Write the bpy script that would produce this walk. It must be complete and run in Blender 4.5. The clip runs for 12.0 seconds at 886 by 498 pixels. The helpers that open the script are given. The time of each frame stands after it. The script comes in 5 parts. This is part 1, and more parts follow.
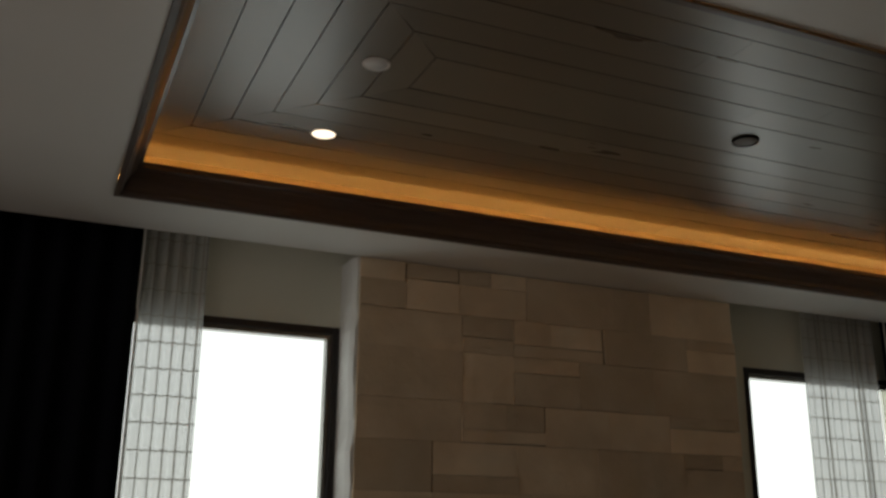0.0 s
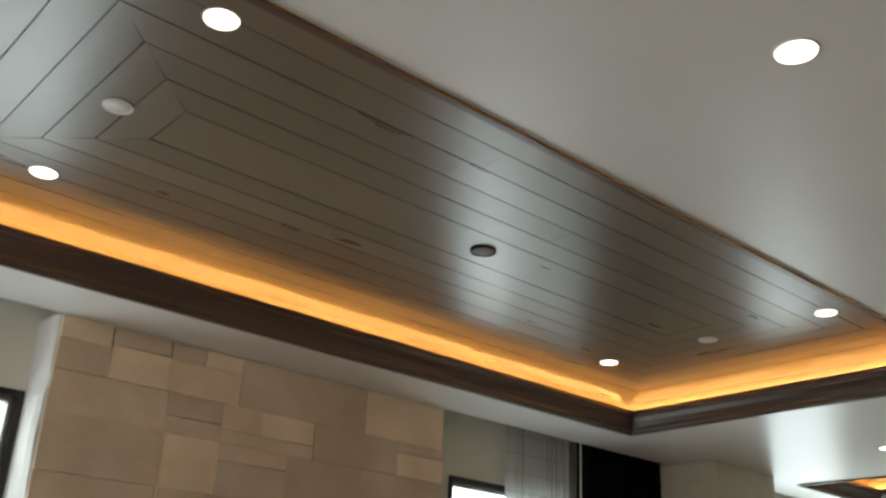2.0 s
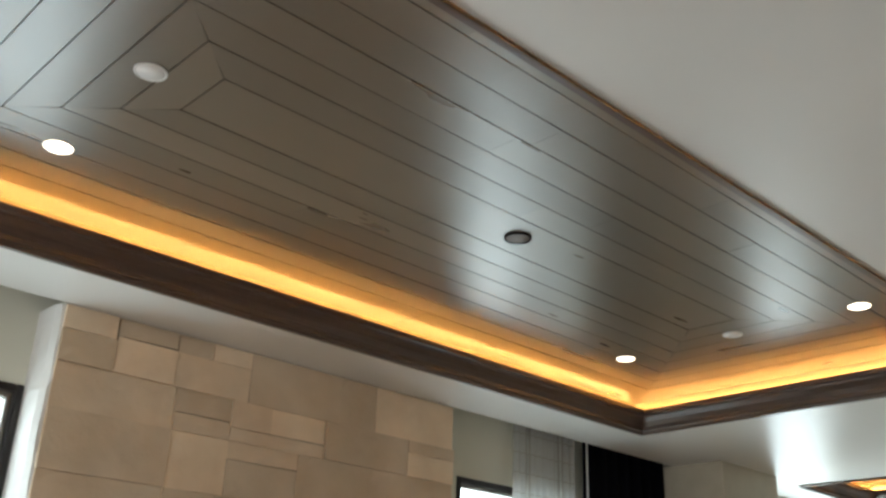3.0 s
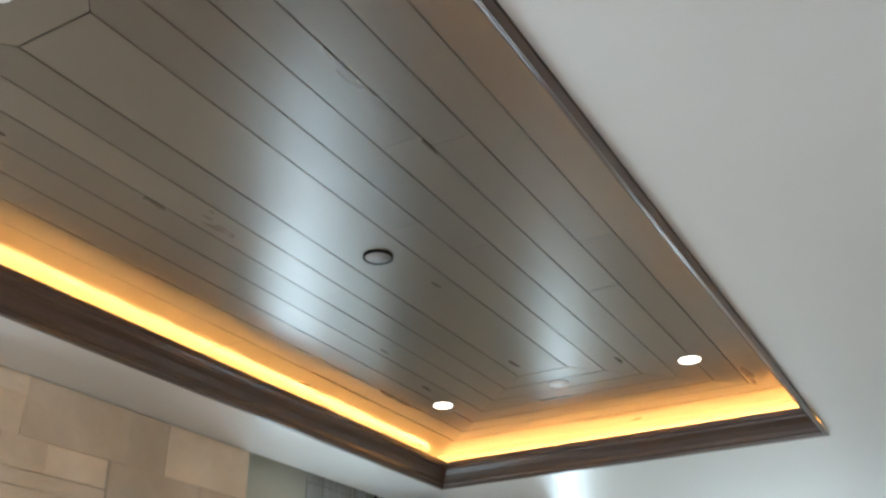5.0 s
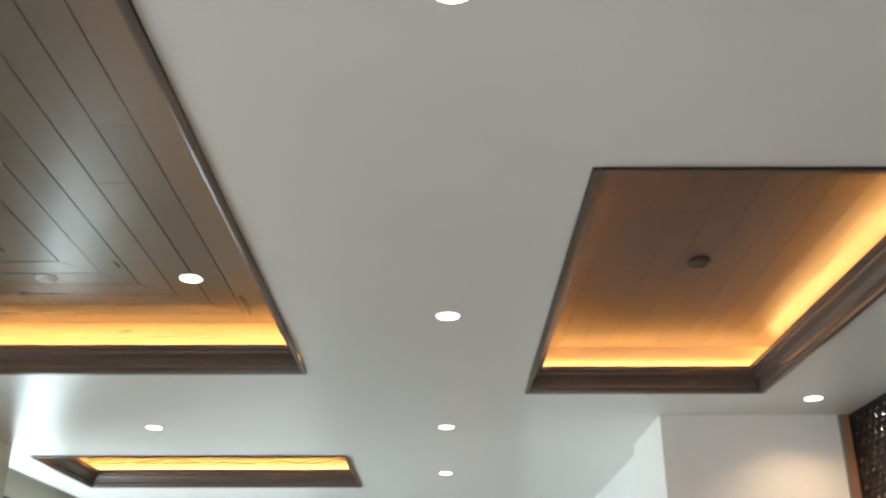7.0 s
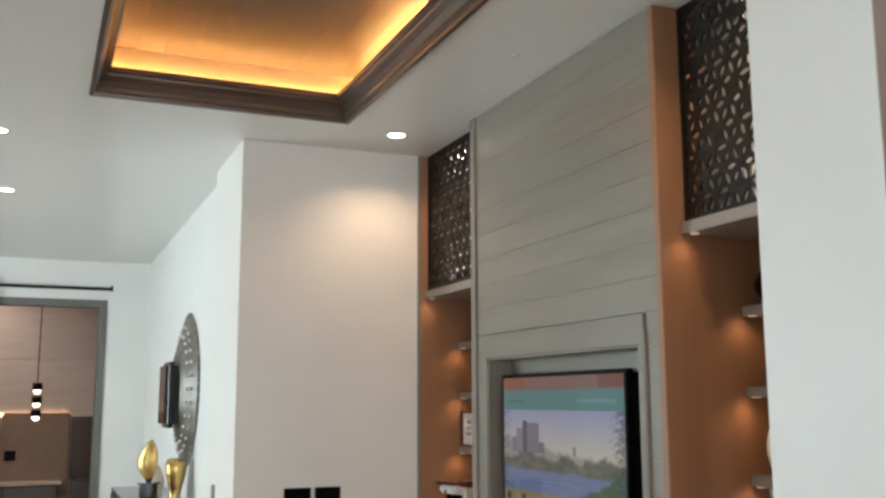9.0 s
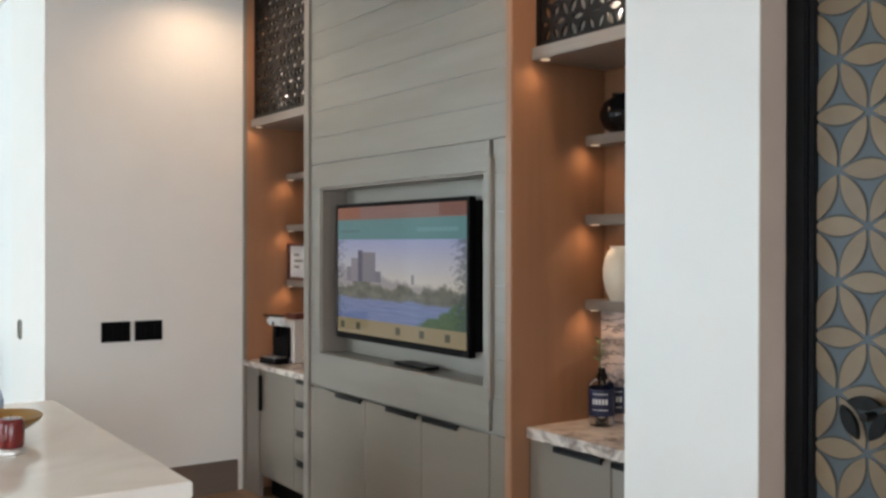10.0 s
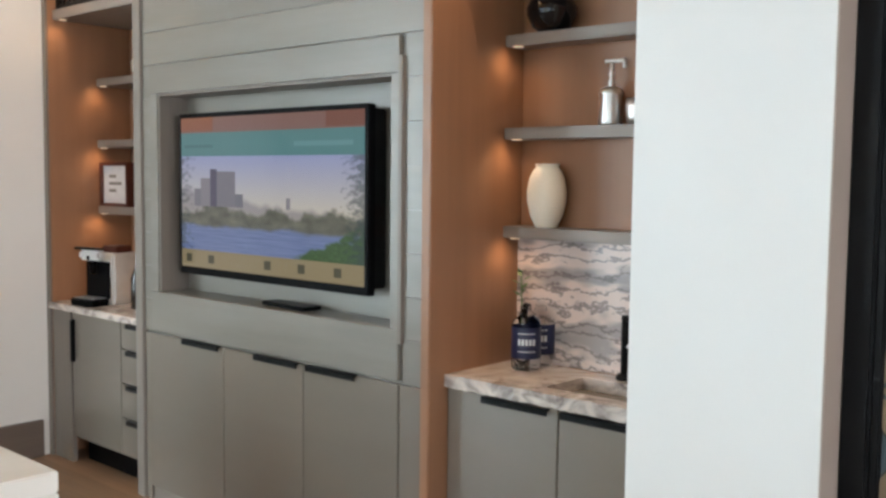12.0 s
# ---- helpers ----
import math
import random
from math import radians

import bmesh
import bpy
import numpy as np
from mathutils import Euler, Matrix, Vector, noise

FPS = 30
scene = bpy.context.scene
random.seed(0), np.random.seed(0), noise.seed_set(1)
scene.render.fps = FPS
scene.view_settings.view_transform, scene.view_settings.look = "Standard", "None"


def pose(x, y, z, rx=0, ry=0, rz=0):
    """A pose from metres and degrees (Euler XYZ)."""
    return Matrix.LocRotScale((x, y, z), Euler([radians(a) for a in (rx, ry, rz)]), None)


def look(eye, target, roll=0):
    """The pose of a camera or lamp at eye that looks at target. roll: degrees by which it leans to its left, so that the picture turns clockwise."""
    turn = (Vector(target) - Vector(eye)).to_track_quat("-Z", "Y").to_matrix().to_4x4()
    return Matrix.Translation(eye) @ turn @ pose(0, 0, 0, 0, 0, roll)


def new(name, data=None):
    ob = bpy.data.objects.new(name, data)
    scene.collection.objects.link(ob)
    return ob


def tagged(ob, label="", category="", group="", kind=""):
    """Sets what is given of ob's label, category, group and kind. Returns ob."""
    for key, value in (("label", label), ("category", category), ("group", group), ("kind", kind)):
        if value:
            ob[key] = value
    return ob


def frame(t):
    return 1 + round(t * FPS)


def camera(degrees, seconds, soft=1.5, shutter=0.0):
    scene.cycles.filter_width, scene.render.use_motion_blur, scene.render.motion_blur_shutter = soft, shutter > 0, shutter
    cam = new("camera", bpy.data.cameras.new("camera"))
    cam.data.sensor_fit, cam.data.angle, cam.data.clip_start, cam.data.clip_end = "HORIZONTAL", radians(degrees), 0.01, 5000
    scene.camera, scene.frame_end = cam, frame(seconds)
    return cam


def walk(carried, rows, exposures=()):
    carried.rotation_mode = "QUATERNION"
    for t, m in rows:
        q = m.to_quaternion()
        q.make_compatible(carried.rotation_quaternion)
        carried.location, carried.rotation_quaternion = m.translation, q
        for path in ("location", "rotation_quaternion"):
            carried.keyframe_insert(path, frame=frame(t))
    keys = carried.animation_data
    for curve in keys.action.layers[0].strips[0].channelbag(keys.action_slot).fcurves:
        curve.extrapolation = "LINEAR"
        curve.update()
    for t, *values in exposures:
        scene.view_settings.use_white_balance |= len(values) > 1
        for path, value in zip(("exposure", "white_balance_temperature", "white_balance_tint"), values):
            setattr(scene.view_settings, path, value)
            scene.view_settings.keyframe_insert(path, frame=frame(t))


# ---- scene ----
# ---------------------------------------------------------------- camera
cam = camera(49.53, 12.0, soft=2.7)
# seconds, x, y, z, pitch, roll, yaw
PATH = [
    (0, -0.010, -1.107, 1.621, 16.88, -0.52, -23.43),
    (0.5, -0.035, -1.138, 1.628, 18.78, -1.66, -28.37),
    (0.9, -0.014, -1.146, 1.640, 21.75, -1.51, -33.91),
    (1, -0.008, -1.145, 1.635, 22.27, -1.06, -34.96),
    (1.5, 0.013, -1.081, 1.634, 22.80, -1.96, -40.61),
    (2, 0.039, -0.959, 1.652, 22.74, -2.60, -41.48),
    (2.5, -0.000, -0.811, 1.643, 22.69, -3.22, -42.14),
    (2.7, -0.043, -0.733, 1.639, 22.68, -2.78, -42.65),
    (4.3, 0.022, -0.121, 1.664, 27.53, -1.38, -48.28),
    (4.5, 0.021, -0.098, 1.661, 27.37, -1.60, -48.42),
    (5, 0.004, 0.043, 1.659, 27.06, 0.42, -60.13),
    (5.5, 0.007, 0.033, 1.612, 25.89, -0.35, -67.69),
    (6, 0.028, 0.023, 1.609, 24.29, -0.60, -74.26),
    (6.5, 0.053, -0.013, 1.605, 23.67, 0.35, -83.71),
    (6.7, 0.095, 0.006, 1.623, 23.36, 0.38, -86.50),
    (8.3, 0.308, -0.293, 1.574, 17.77, -0.91, -103.29),
    (8.5, 0.366, -0.315, 1.555, 14.84, -0.71, -105.52),
    (8.8, 0.459, -0.325, 1.524, 11.19, -0.57, -109.45),
    (9, 0.518, -0.313, 1.498, 8.90, 0.18, -112.77),
    (9.2, 0.559, -0.288, 1.486, 6.46, 1.08, -116.24),
    (9.5, 0.628, -0.257, 1.471, 2.67, 1.02, -120.89),
    (10, 0.703, -0.242, 1.427, -0.28, -0.12, -124.37),
    (10.5, 0.862, -0.291, 1.422, -0.97, -0.65, -125.99),
    (11, 1.043, -0.312, 1.434, -2.28, -1.11, -127.20),
    (11.4, 1.215, -0.264, 1.408, -4.24, -0.82, -130.85),
    (11.5, 1.257, -0.252, 1.402, -4.34, -0.74, -132.51),
    (12, 1.460, -0.244, 1.376, -4.27, -0.62, -138.38),
]
EXPOSURES = [(0, -3.1, 7550, 17), (0.9, -2.6, 7600, 18), (1.5, -1.95, 7400, 15), (2.0, -1.3, 6800, 12), (2.5, -1.06, 6700, 11), (4.5, -0.40, 6000, 10), (5.5, -0.34, 5950, 9), (6.7, -0.55, 6300, 11),
             (8.5, -0.55, 6600, 12), (9.3, -0.40, 6350, 13), (10.5, -0.22, 6250, 14), (12, -0.03, 6200, 13)]
walk(cam, [(t, pose(x, y, z, 90 + p, r, w)) for t, x, y, z, p, r, w in PATH], EXPOSURES)

# ---------------------------------------------------------------- light
world = bpy.data.worlds.new("world")
scene.world = world
world.use_nodes = True
sky = world.node_tree.nodes.new("ShaderNodeTexSky")
sky.sky_type, sky.sun_disc = "NISHITA", False
sky.sun_elevation, sky.sun_rotation = radians(50), radians(160)
world.node_tree.nodes["Background"].inputs["Strength"].default_value = 0.12
world.node_tree.links.new(sky.outputs[0], world.node_tree.nodes["Background"].inputs["Color"])

SKY_POWER = 8.8      # watts per square metre of window
WEST_POWER = 3.5
COVE = 235.0          # glow of the cove strips
DOWN = 8.0           # downlights, watts
PUCK = 1.3           # cabinet lights, watts
WARM = (1.0, 0.72, 0.45)


def window_light(name, x0, x1, y, z0, z1):
    """Daylight of an overcast sky, standing in a window's opening on the north wall."""
    d = bpy.data.lights.new(name, "AREA")
    d.shape, d.size, d.size_y = "RECTANGLE", x1 - x0, z1 - z0
    d.energy, d.color = SKY_POWER * (x1 - x0) * (z1 - z0) * 4, (0.80, 0.965, 1.0)
    ob = new(name, d)
    ob.matrix_world = pose((x0 + x1) / 2, y, (z0 + z1) / 2, -90, 0, 0)
    return ob


def spot(name, x, y, z, watts, cone=110, blend=0.7, color=WARM, tilt=(0, 0), radius=0.03):
    d = bpy.data.lights.new(name, "SPOT")
    d.energy, d.color, d.spot_size, d.spot_blend, d.shadow_soft_size = watts, color, radians(cone), blend, radius
    ob = new(name, d)
    ob.matrix_world = pose(x, y, z, tilt[0], tilt[1], 0)
    return ob


# ---------------------------------------------------------------- materials
def mat(name, color, rough=0.5, metal=0.0, color2=None, scale=4.0, stretch=(1, 1, 1), detail=6, contrast=0.5,
        bump=0.0, bump_scale=40.0, vary=0.0, island=False, coat=0.0, spec=0.5, stain=0.0, stain_scale=1.2):
    """A painted, wooden or stone surface: two colours mixed by stretched grain, broad stains, bump, and a tone for each piece."""
    m = bpy.data.materials.new(name)
    m.use_nodes = True
    nt = m.node_tree
    b = nt.nodes["Principled BSDF"]
    b.inputs["Roughness"].default_value, b.inputs["Metallic"].default_value = rough, metal
    b.inputs["Coat Weight"].default_value = coat
    b.inputs["Specular IOR Level"].default_value = spec
    co = nt.nodes.new("ShaderNodeTexCoord")
    mp = nt.nodes.new("ShaderNodeMapping")
    mp.inputs["Scale"].default_value = stretch
    nt.links.new(co.outputs["Object"], mp.inputs["Vector"])
    vec = mp.outputs[0]
    rnd = None
    if vary:
        if island:
            rnd = nt.nodes.new("ShaderNodeNewGeometry").outputs["Random Per Island"]
        else:
            rnd = nt.nodes.new("ShaderNodeObjectInfo").outputs["Random"]
        shift = nt.nodes.new("ShaderNodeVectorMath")
        shift.operation = "MULTIPLY_ADD"
        nt.links.new(rnd, shift.inputs[0])
        shift.inputs[1].default_value = (37, 53, 71)
        nt.links.new(vec, shift.inputs[2])
        vec = shift.outputs[0]
    n = nt.nodes.new("ShaderNodeTexNoise")
    n.inputs["Scale"].default_value, n.inputs["Detail"].default_value = scale, detail
    nt.links.new(vec, n.inputs["Vector"])
    ramp = nt.nodes.new("ShaderNodeValToRGB")
    ramp.color_ramp.elements[0].position, ramp.color_ramp.elements[1].position = 0.5 - contrast / 2, 0.5 + contrast / 2
    c2 = color2 or tuple(c * 0.85 for c in color)
    ramp.color_ramp.elements[0].color, ramp.color_ramp.elements[1].color = (*c2, 1), (*color, 1)
    nt.links.new(n.outputs["Fac"], ramp.inputs[0])
    out = ramp.outputs[0]

    def times(socket, fac, low, high):
        k = nt.nodes.new("ShaderNodeMapRange")
        k.inputs["To Min"].default_value, k.inputs["To Max"].default_value = low, high
        nt.links.new(fac, k.inputs["Value"])
        x = nt.nodes.new("ShaderNodeMixRGB")
        x.blend_type = "MULTIPLY"
        x.inputs[0].default_value = 1
        nt.links.new(socket, x.inputs[1])
        nt.links.new(k.outputs[0], x.inputs[2])
        return x.outputs[0]

    if vary:
        out = times(out, rnd, 1 - vary, 1 + vary)
    if stain:
        s = nt.nodes.new("ShaderNodeTexNoise")
        s.inputs["Scale"].default_value, s.inputs["Detail"].default_value = stain_scale, 3
        nt.links.new(co.outputs["Object"], s.inputs["Vector"])
        out = times(out, s.outputs["Fac"], 1 - stain, 1 + stain)
    nt.links.new(out, b.inputs["Base Color"])
    r = nt.nodes.new("ShaderNodeMapRange")
    r.inputs["To Min"].default_value, r.inputs["To Max"].default_value = rough * 0.85, min(1, rough * 1.15)
    nt.links.new(n.outputs["Fac"], r.inputs["Value"])
    nt.links.new(r.outputs[0], b.inputs["Roughness"])
    if bump:
        bn = nt.nodes.new("ShaderNodeTexNoise")
        bn.inputs["Scale"].default_value, bn.inputs["Detail"].default_value = bump_scale, 4
        nt.links.new(vec, bn.inputs["Vector"])
        bp = nt.nodes.new("ShaderNodeBump")
        bp.inputs["Strength"].default_value, bp.inputs["Distance"].default_value = bump, 0.01
        nt.links.new(bn.outputs["Fac"], bp.inputs["Height"])
        nt.links.new(bp.outputs[0], b.inputs["Normal"])
    return m


def glow(name, color, strength):
    m = bpy.data.materials.new(name)
    m.use_nodes = True
    b = m.node_tree.nodes["Principled BSDF"]
    b.inputs["Base Color"].default_value = (*color, 1)
    b.inputs["Emission Color"].default_value = (*color, 1)
    b.inputs["Emission Strength"].default_value = strength
    return m


def screen_glow(name, color):
    """Light of a lit screen under dark glass."""
    m = glow(name, color, 0.88)
    b = m.node_tree.nodes["Principled BSDF"]
    b.inputs["Base Color"].default_value = (0.015, 0.015, 0.015, 1)
    b.inputs["Roughness"].default_value = 0.07
    return m


def glass(name, color=(1, 1, 1), rough=0.0):
    m = bpy.data.materials.new(name)
    m.use_nodes = True
    b = m.node_tree.nodes["Principled BSDF"]
    b.inputs["Base Color"].default_value = (*color, 1)
    b.inputs["Transmission Weight"].default_value = 1
    b.inputs["Roughness"].default_value = rough
    return m


def marble(name, light, dark, warp=3.0, scale=3.0, stretch=(1, 1, 6), rough=0.2, width=0.35):
    m = bpy.data.materials.new(name)
    m.use_nodes = True
    nt = m.node_tree
    b = nt.nodes["Principled BSDF"]
    b.inputs["Roughness"].default_value = rough
    co = nt.nodes.new("ShaderNodeTexCoord")
    mp = nt.nodes.new("ShaderNodeMapping")
    mp.inputs["Scale"].default_value = stretch
    nt.links.new(co.outputs["Object"], mp.inputs["Vector"])
    n = nt.nodes.new("ShaderNodeTexNoise")
    n.inputs["Scale"].default_value, n.inputs["Detail"].default_value, n.inputs["Distortion"].default_value = scale, 9, warp
    nt.links.new(mp.outputs[0], n.inputs["Vector"])
    ramp = nt.nodes.new("ShaderNodeValToRGB")
    e = ramp.color_ramp.elements
    e[0].position, e[0].color = 0.5 - width / 2, (*dark, 1)
    e[1].position, e[1].color = 0.5 + width / 2, (*light, 1)
    mid = e.new(0.5)
    mid.color = (*[(a * 2 + c) / 3 for a, c in zip(light, dark)], 1)
    nt.links.new(n.outputs["Fac"], ramp.inputs[0])
    nt.links.new(ramp.outputs[0], b.inputs["Base Color"])
    return m


def layered_marble(name, light, grey, vein):
    """Stone laid down in thin wavy beds: pale and grey beds with dark lines between them."""
    m = bpy.data.materials.new(name)
    m.use_nodes = True
    nt = m.node_tree
    b = nt.nodes["Principled BSDF"]
    b.inputs["Roughness"].default_value = 0.22
    co = nt.nodes.new("ShaderNodeTexCoord")
    mp = nt.nodes.new("ShaderNodeMapping")
    mp.inputs["Scale"].default_value = (0.45, 0.45, 1)
    nt.links.new(co.outputs["Object"], mp.inputs["Vector"])

    def beds(scale, distort, detail_scale, stops):
        wave = nt.nodes.new("ShaderNodeTexWave")
        wave.wave_type, wave.bands_direction, wave.wave_profile = "BANDS", "Z", "SIN"
        for key, v in (("Scale", scale), ("Distortion", distort), ("Detail", 4.0), ("Detail Scale", detail_scale), ("Detail Roughness", 0.68)):
            wave.inputs[key].default_value = v
        nt.links.new(mp.outputs[0], wave.inputs["Vector"])
        ramp = nt.nodes.new("ShaderNodeValToRGB")
        e = ramp.color_ramp.elements
        e[0].position, e[0].color = stops[0]
        e[1].position, e[1].color = stops[1]
        nt.links.new(wave.outputs["Fac"], ramp.inputs[0])
        return ramp.outputs[0]

    bed = beds(1.5, 11.0, 2.0, ((0.12, (*grey, 1)), (0.70, (*light, 1))))
    line = beds(6.5, 14.0, 1.9, ((0.0, (0.75, 0.75, 0.75, 1)), (0.36, (0, 0, 0, 1))))
    mix = nt.nodes.new("ShaderNodeMixRGB")
    nt.links.new(line, mix.inputs[0])
    nt.links.new(bed, mix.inputs[1])
    mix.inputs[2].default_value = (*vein, 1)
    nt.links.new(mix.outputs[0], b.inputs["Base Color"])
    return m


PAINT = mat("white_paint", (0.74, 0.73, 0.70), 0.42, color2=(0.70, 0.69, 0.66), scale=3, bump=0.03, bump_scale=120, stain=0.03)
CEILING_PAINT = mat("ceiling_paint", (0.74, 0.73, 0.70), 0.30, color2=(0.71, 0.70, 0.67), scale=2, bump=0.02, bump_scale=90, stain=0.02)
# white paint with the downlight's warm cast put into its colour
WARM_LIT_PAINT = mat("warm_lit_white_paint", (0.76, 0.725, 0.68), 0.5, color2=(0.73, 0.695, 0.65), scale=3, bump=0.03, bump_scale=120, stain=0.03)
CREAM_PAINT = mat("cream_paint", (0.74, 0.73, 0.62), 0.5, color2=(0.70, 0.69, 0.58), scale=3, bump=0.03, bump_scale=120, stain=0.03)
COVE_SIDE = mat("cove_side_wood", (0.56, 0.44, 0.30), 0.55, color2=(0.52, 0.40, 0.27), scale=4, stretch=(0.8, 0.8, 4), stain=0.12)
REVEAL = mat("greige_reveal", (0.40, 0.32, 0.265), 0.5, scale=5, bump=0.03, bump_scale=120)
PLANK_X = mat("grey_brown_planks", (0.132, 0.104, 0.074), 0.29, color2=(0.112, 0.086, 0.060), scale=4, stretch=(0.35, 1.6, 1.6), contrast=0.9, detail=3, spec=0.95,
              vary=0.13, island=True, stain=0.12)
PLANK_Y = mat("grey_brown_planks_across", (0.132, 0.104, 0.074), 0.29, color2=(0.112, 0.086, 0.060), scale=4, stretch=(1.6, 0.35, 1.6), contrast=0.9, detail=3, spec=0.95,
              vary=0.13, island=True, stain=0.12)
BROWN_PLANK = mat("brown_planks", (0.128, 0.082, 0.059), 0.45, color2=(0.092, 0.058, 0.041), scale=4, stretch=(0.4, 3, 3), contrast=0.7,
                  vary=0.04, island=True, stain=0.2)
CROWN_X = mat("dark_crown_wood", (0.088, 0.060, 0.046), 0.30, color2=(0.056, 0.037, 0.029), scale=6, stretch=(0.5, 12, 12), bump=0.05, bump_scale=14)
CROWN_Y = mat("dark_crown_wood_across", (0.088, 0.060, 0.046), 0.30, color2=(0.056, 0.037, 0.029), scale=6, stretch=(12, 0.5, 12), bump=0.05, bump_scale=14)
STONE = mat("tan_limestone", (0.77, 0.635, 0.47), 0.85, color2=(0.64, 0.465, 0.295), scale=4, contrast=0.75, bump=0.55, bump_scale=22, vary=0.2, stain=0.32, stain_scale=2.2)
MORTAR = mat("sand_mortar", (0.36, 0.28, 0.20), 0.95, scale=20, bump=0.4, bump_scale=60)
PALE_STONE = mat("pale_limestone", (0.52, 0.48, 0.38), 0.8, color2=(0.44, 0.40, 0.31), scale=6, bump=0.25, bump_scale=30, stain=0.08)
BLACK_METAL = mat("black_metal", (0.004, 0.004, 0.0045), 0.40, spec=0.15, scale=30)
WINDOW_FRAME = mat("dark_bronze_frame", (0.035, 0.03, 0.03), 0.4, metal=0.4, scale=20)
BLACK_CLOTH = mat("black_cloth", (0.005, 0.006, 0.008), 0.95, color2=(0.004, 0.004, 0.006), spec=0.05, scale=60, bump=0.2, bump_scale=200)
GREY_WOOD = mat("grey_washed_oak", (0.224, 0.203, 0.172), 0.33, color2=(0.160, 0.142, 0.116), scale=3, stretch=(0.5, 4, 5), contrast=0.7, spec=0.85,
                detail=4, vary=0.06, stain=0.12)
GREY_WOOD_V = mat("grey_washed_oak_upright", (0.205, 0.178, 0.146), 0.22, color2=(0.185, 0.160, 0.13), scale=3, stretch=(0.5, 3, 3), contrast=1.0, spec=0.85,
                  detail=2, vary=0.05, stain=0.08)
STILE = mat("taupe_edge_wood", (0.22, 0.185, 0.155), 0.45, scale=5, stretch=(10, 10, 0.6), bump=0.05, bump_scale=14)
WALNUT = mat("warm_walnut", (0.320, 0.158, 0.082), 0.40, color2=(0.262, 0.128, 0.066), scale=3, stretch=(7, 7, 0.4), contrast=0.6, bump=0.05, bump_scale=14, stain=0.1)
SHELF_WOOD = mat("taupe_shelf_wood", (0.26, 0.22, 0.19), 0.45, scale=5, stretch=(0.6, 9, 9), bump=0.04, bump_scale=14)
VEINED = layered_marble("veined_marble", (0.72, 0.59, 0.53), (0.36, 0.325, 0.315), (0.15, 0.13, 0.13))
COUNTER_MARBLE = marble("counter_marble", (0.72, 0.64, 0.57), (0.20, 0.165, 0.15), warp=2.2, scale=4.5, stretch=(1.4, 1.4, 2.5), width=0.36)
TABLE_MARBLE = marble("cream_marble", (0.84, 0.81, 0.75), (0.70, 0.66, 0.59), warp=2.0, scale=1.5, stretch=(1, 1, 1), rough=0.12, width=0.5)
BASE_WOOD = mat("brown_baseboard_wood", (0.15, 0.11, 0.085), 0.45, scale=5, stretch=(9, 0.6, 9), bump=0.05)
FLOOR_WOOD = mat("brown_oak_floor", (0.33, 0.20, 0.115), 0.38, color2=(0.22, 0.13, 0.075), scale=5, stretch=(0.7, 9, 1), contrast=0.6, bump=0.06, bump_scale=14, vary=0.15, island=True)
BLACK_PLASTIC = mat("black_plastic", (0.003, 0.003, 0.0036), 0.33, spec=0.06, scale=30)
WHITE_PLASTIC = mat("white_plastic", (0.78, 0.77, 0.75), 0.3, scale=20)
CREAM_CERAMIC = mat("cream_ceramic", (0.82, 0.75, 0.62), 0.45, color2=(0.74, 0.66, 0.53), scale=9, bump=0.15, bump_scale=30)
BLACK_CERAMIC = mat("black_glazed_ceramic", (0.006, 0.006, 0.007), 0.08, spec=0.35, scale=10)
SILVER = mat("polished_silver", (0.82, 0.81, 0.79), 0.34, metal=1.0, scale=10)
BRASS = mat("brass", (0.72, 0.50, 0.20), 0.25, metal=1.0, color2=(0.55, 0.36, 0.12), scale=12)
LATTICE_METAL = mat("dark_bronze_lattice", (0.011, 0.008, 0.006), 0.5, spec=0.2, scale=20, bump=0.1)
TILE_BLUE = mat("slate_blue_panel", (0.05, 0.07, 0.08), 0.35, color2=(0.036, 0.05, 0.058), scale=6, stain=0.2)
TILE_TAN = mat("ochre_petal", (0.165, 0.115, 0.062), 0.4, color2=(0.135, 0.092, 0.05), scale=14, vary=0.1)
GROUT = mat("dark_grout", (0.025, 0.022, 0.02), 0.6, scale=30)
PEWTER = mat("aged_pewter", (0.32, 0.30, 0.27), 0.35, metal=0.8, color2=(0.2, 0.19, 0.17), scale=14, bump=0.1)
DARK_CABINET = mat("dark_brown_lacquer", (0.085, 0.07, 0.06), 0.3, scale=5, stretch=(0.7, 9, 9))
GREY_DOOR = mat("grey_barn_door_paint", (0.135, 0.135, 0.118), 0.5, color2=(0.12, 0.12, 0.105), scale=5, stretch=(9, 9, 0.6), bump=0.01)
PALE_PANEL = mat("pale_washed_oak_panel", (0.62, 0.53, 0.47), 0.5, color2=(0.52, 0.44, 0.39), scale=3, stretch=(9, 0.6, 5), contrast=0.6, vary=0.06)
HAMMERED = mat("hammered_pewter", (0.86, 0.80, 0.70), 0.30, metal=0.55, scale=10, bump=1.0, bump_scale=18)
PUCK_LENS = glow("puck_lens", (1.0, 0.8, 0.55), 0.5)
LENS = glow("downlight_lens", (1.0, 0.86, 0.68), 14.0)
COVE_GLOW = glow("cove_strip_glow", (1.0, 0.59, 0.19), COVE)
GLASS = glass("clear_glass")
WATER_GLASS = glass("bottle_glass", (0.92, 0.96, 1.0), 0.02)
WATER_GLASS.node_tree.nodes["Principled BSDF"].inputs["IOR"].default_value = 1.08
BRONZE = mat("amber_bronze", (0.42, 0.25, 0.085), 0.35, metal=0.7, color2=(0.30, 0.17, 0.05), scale=12)
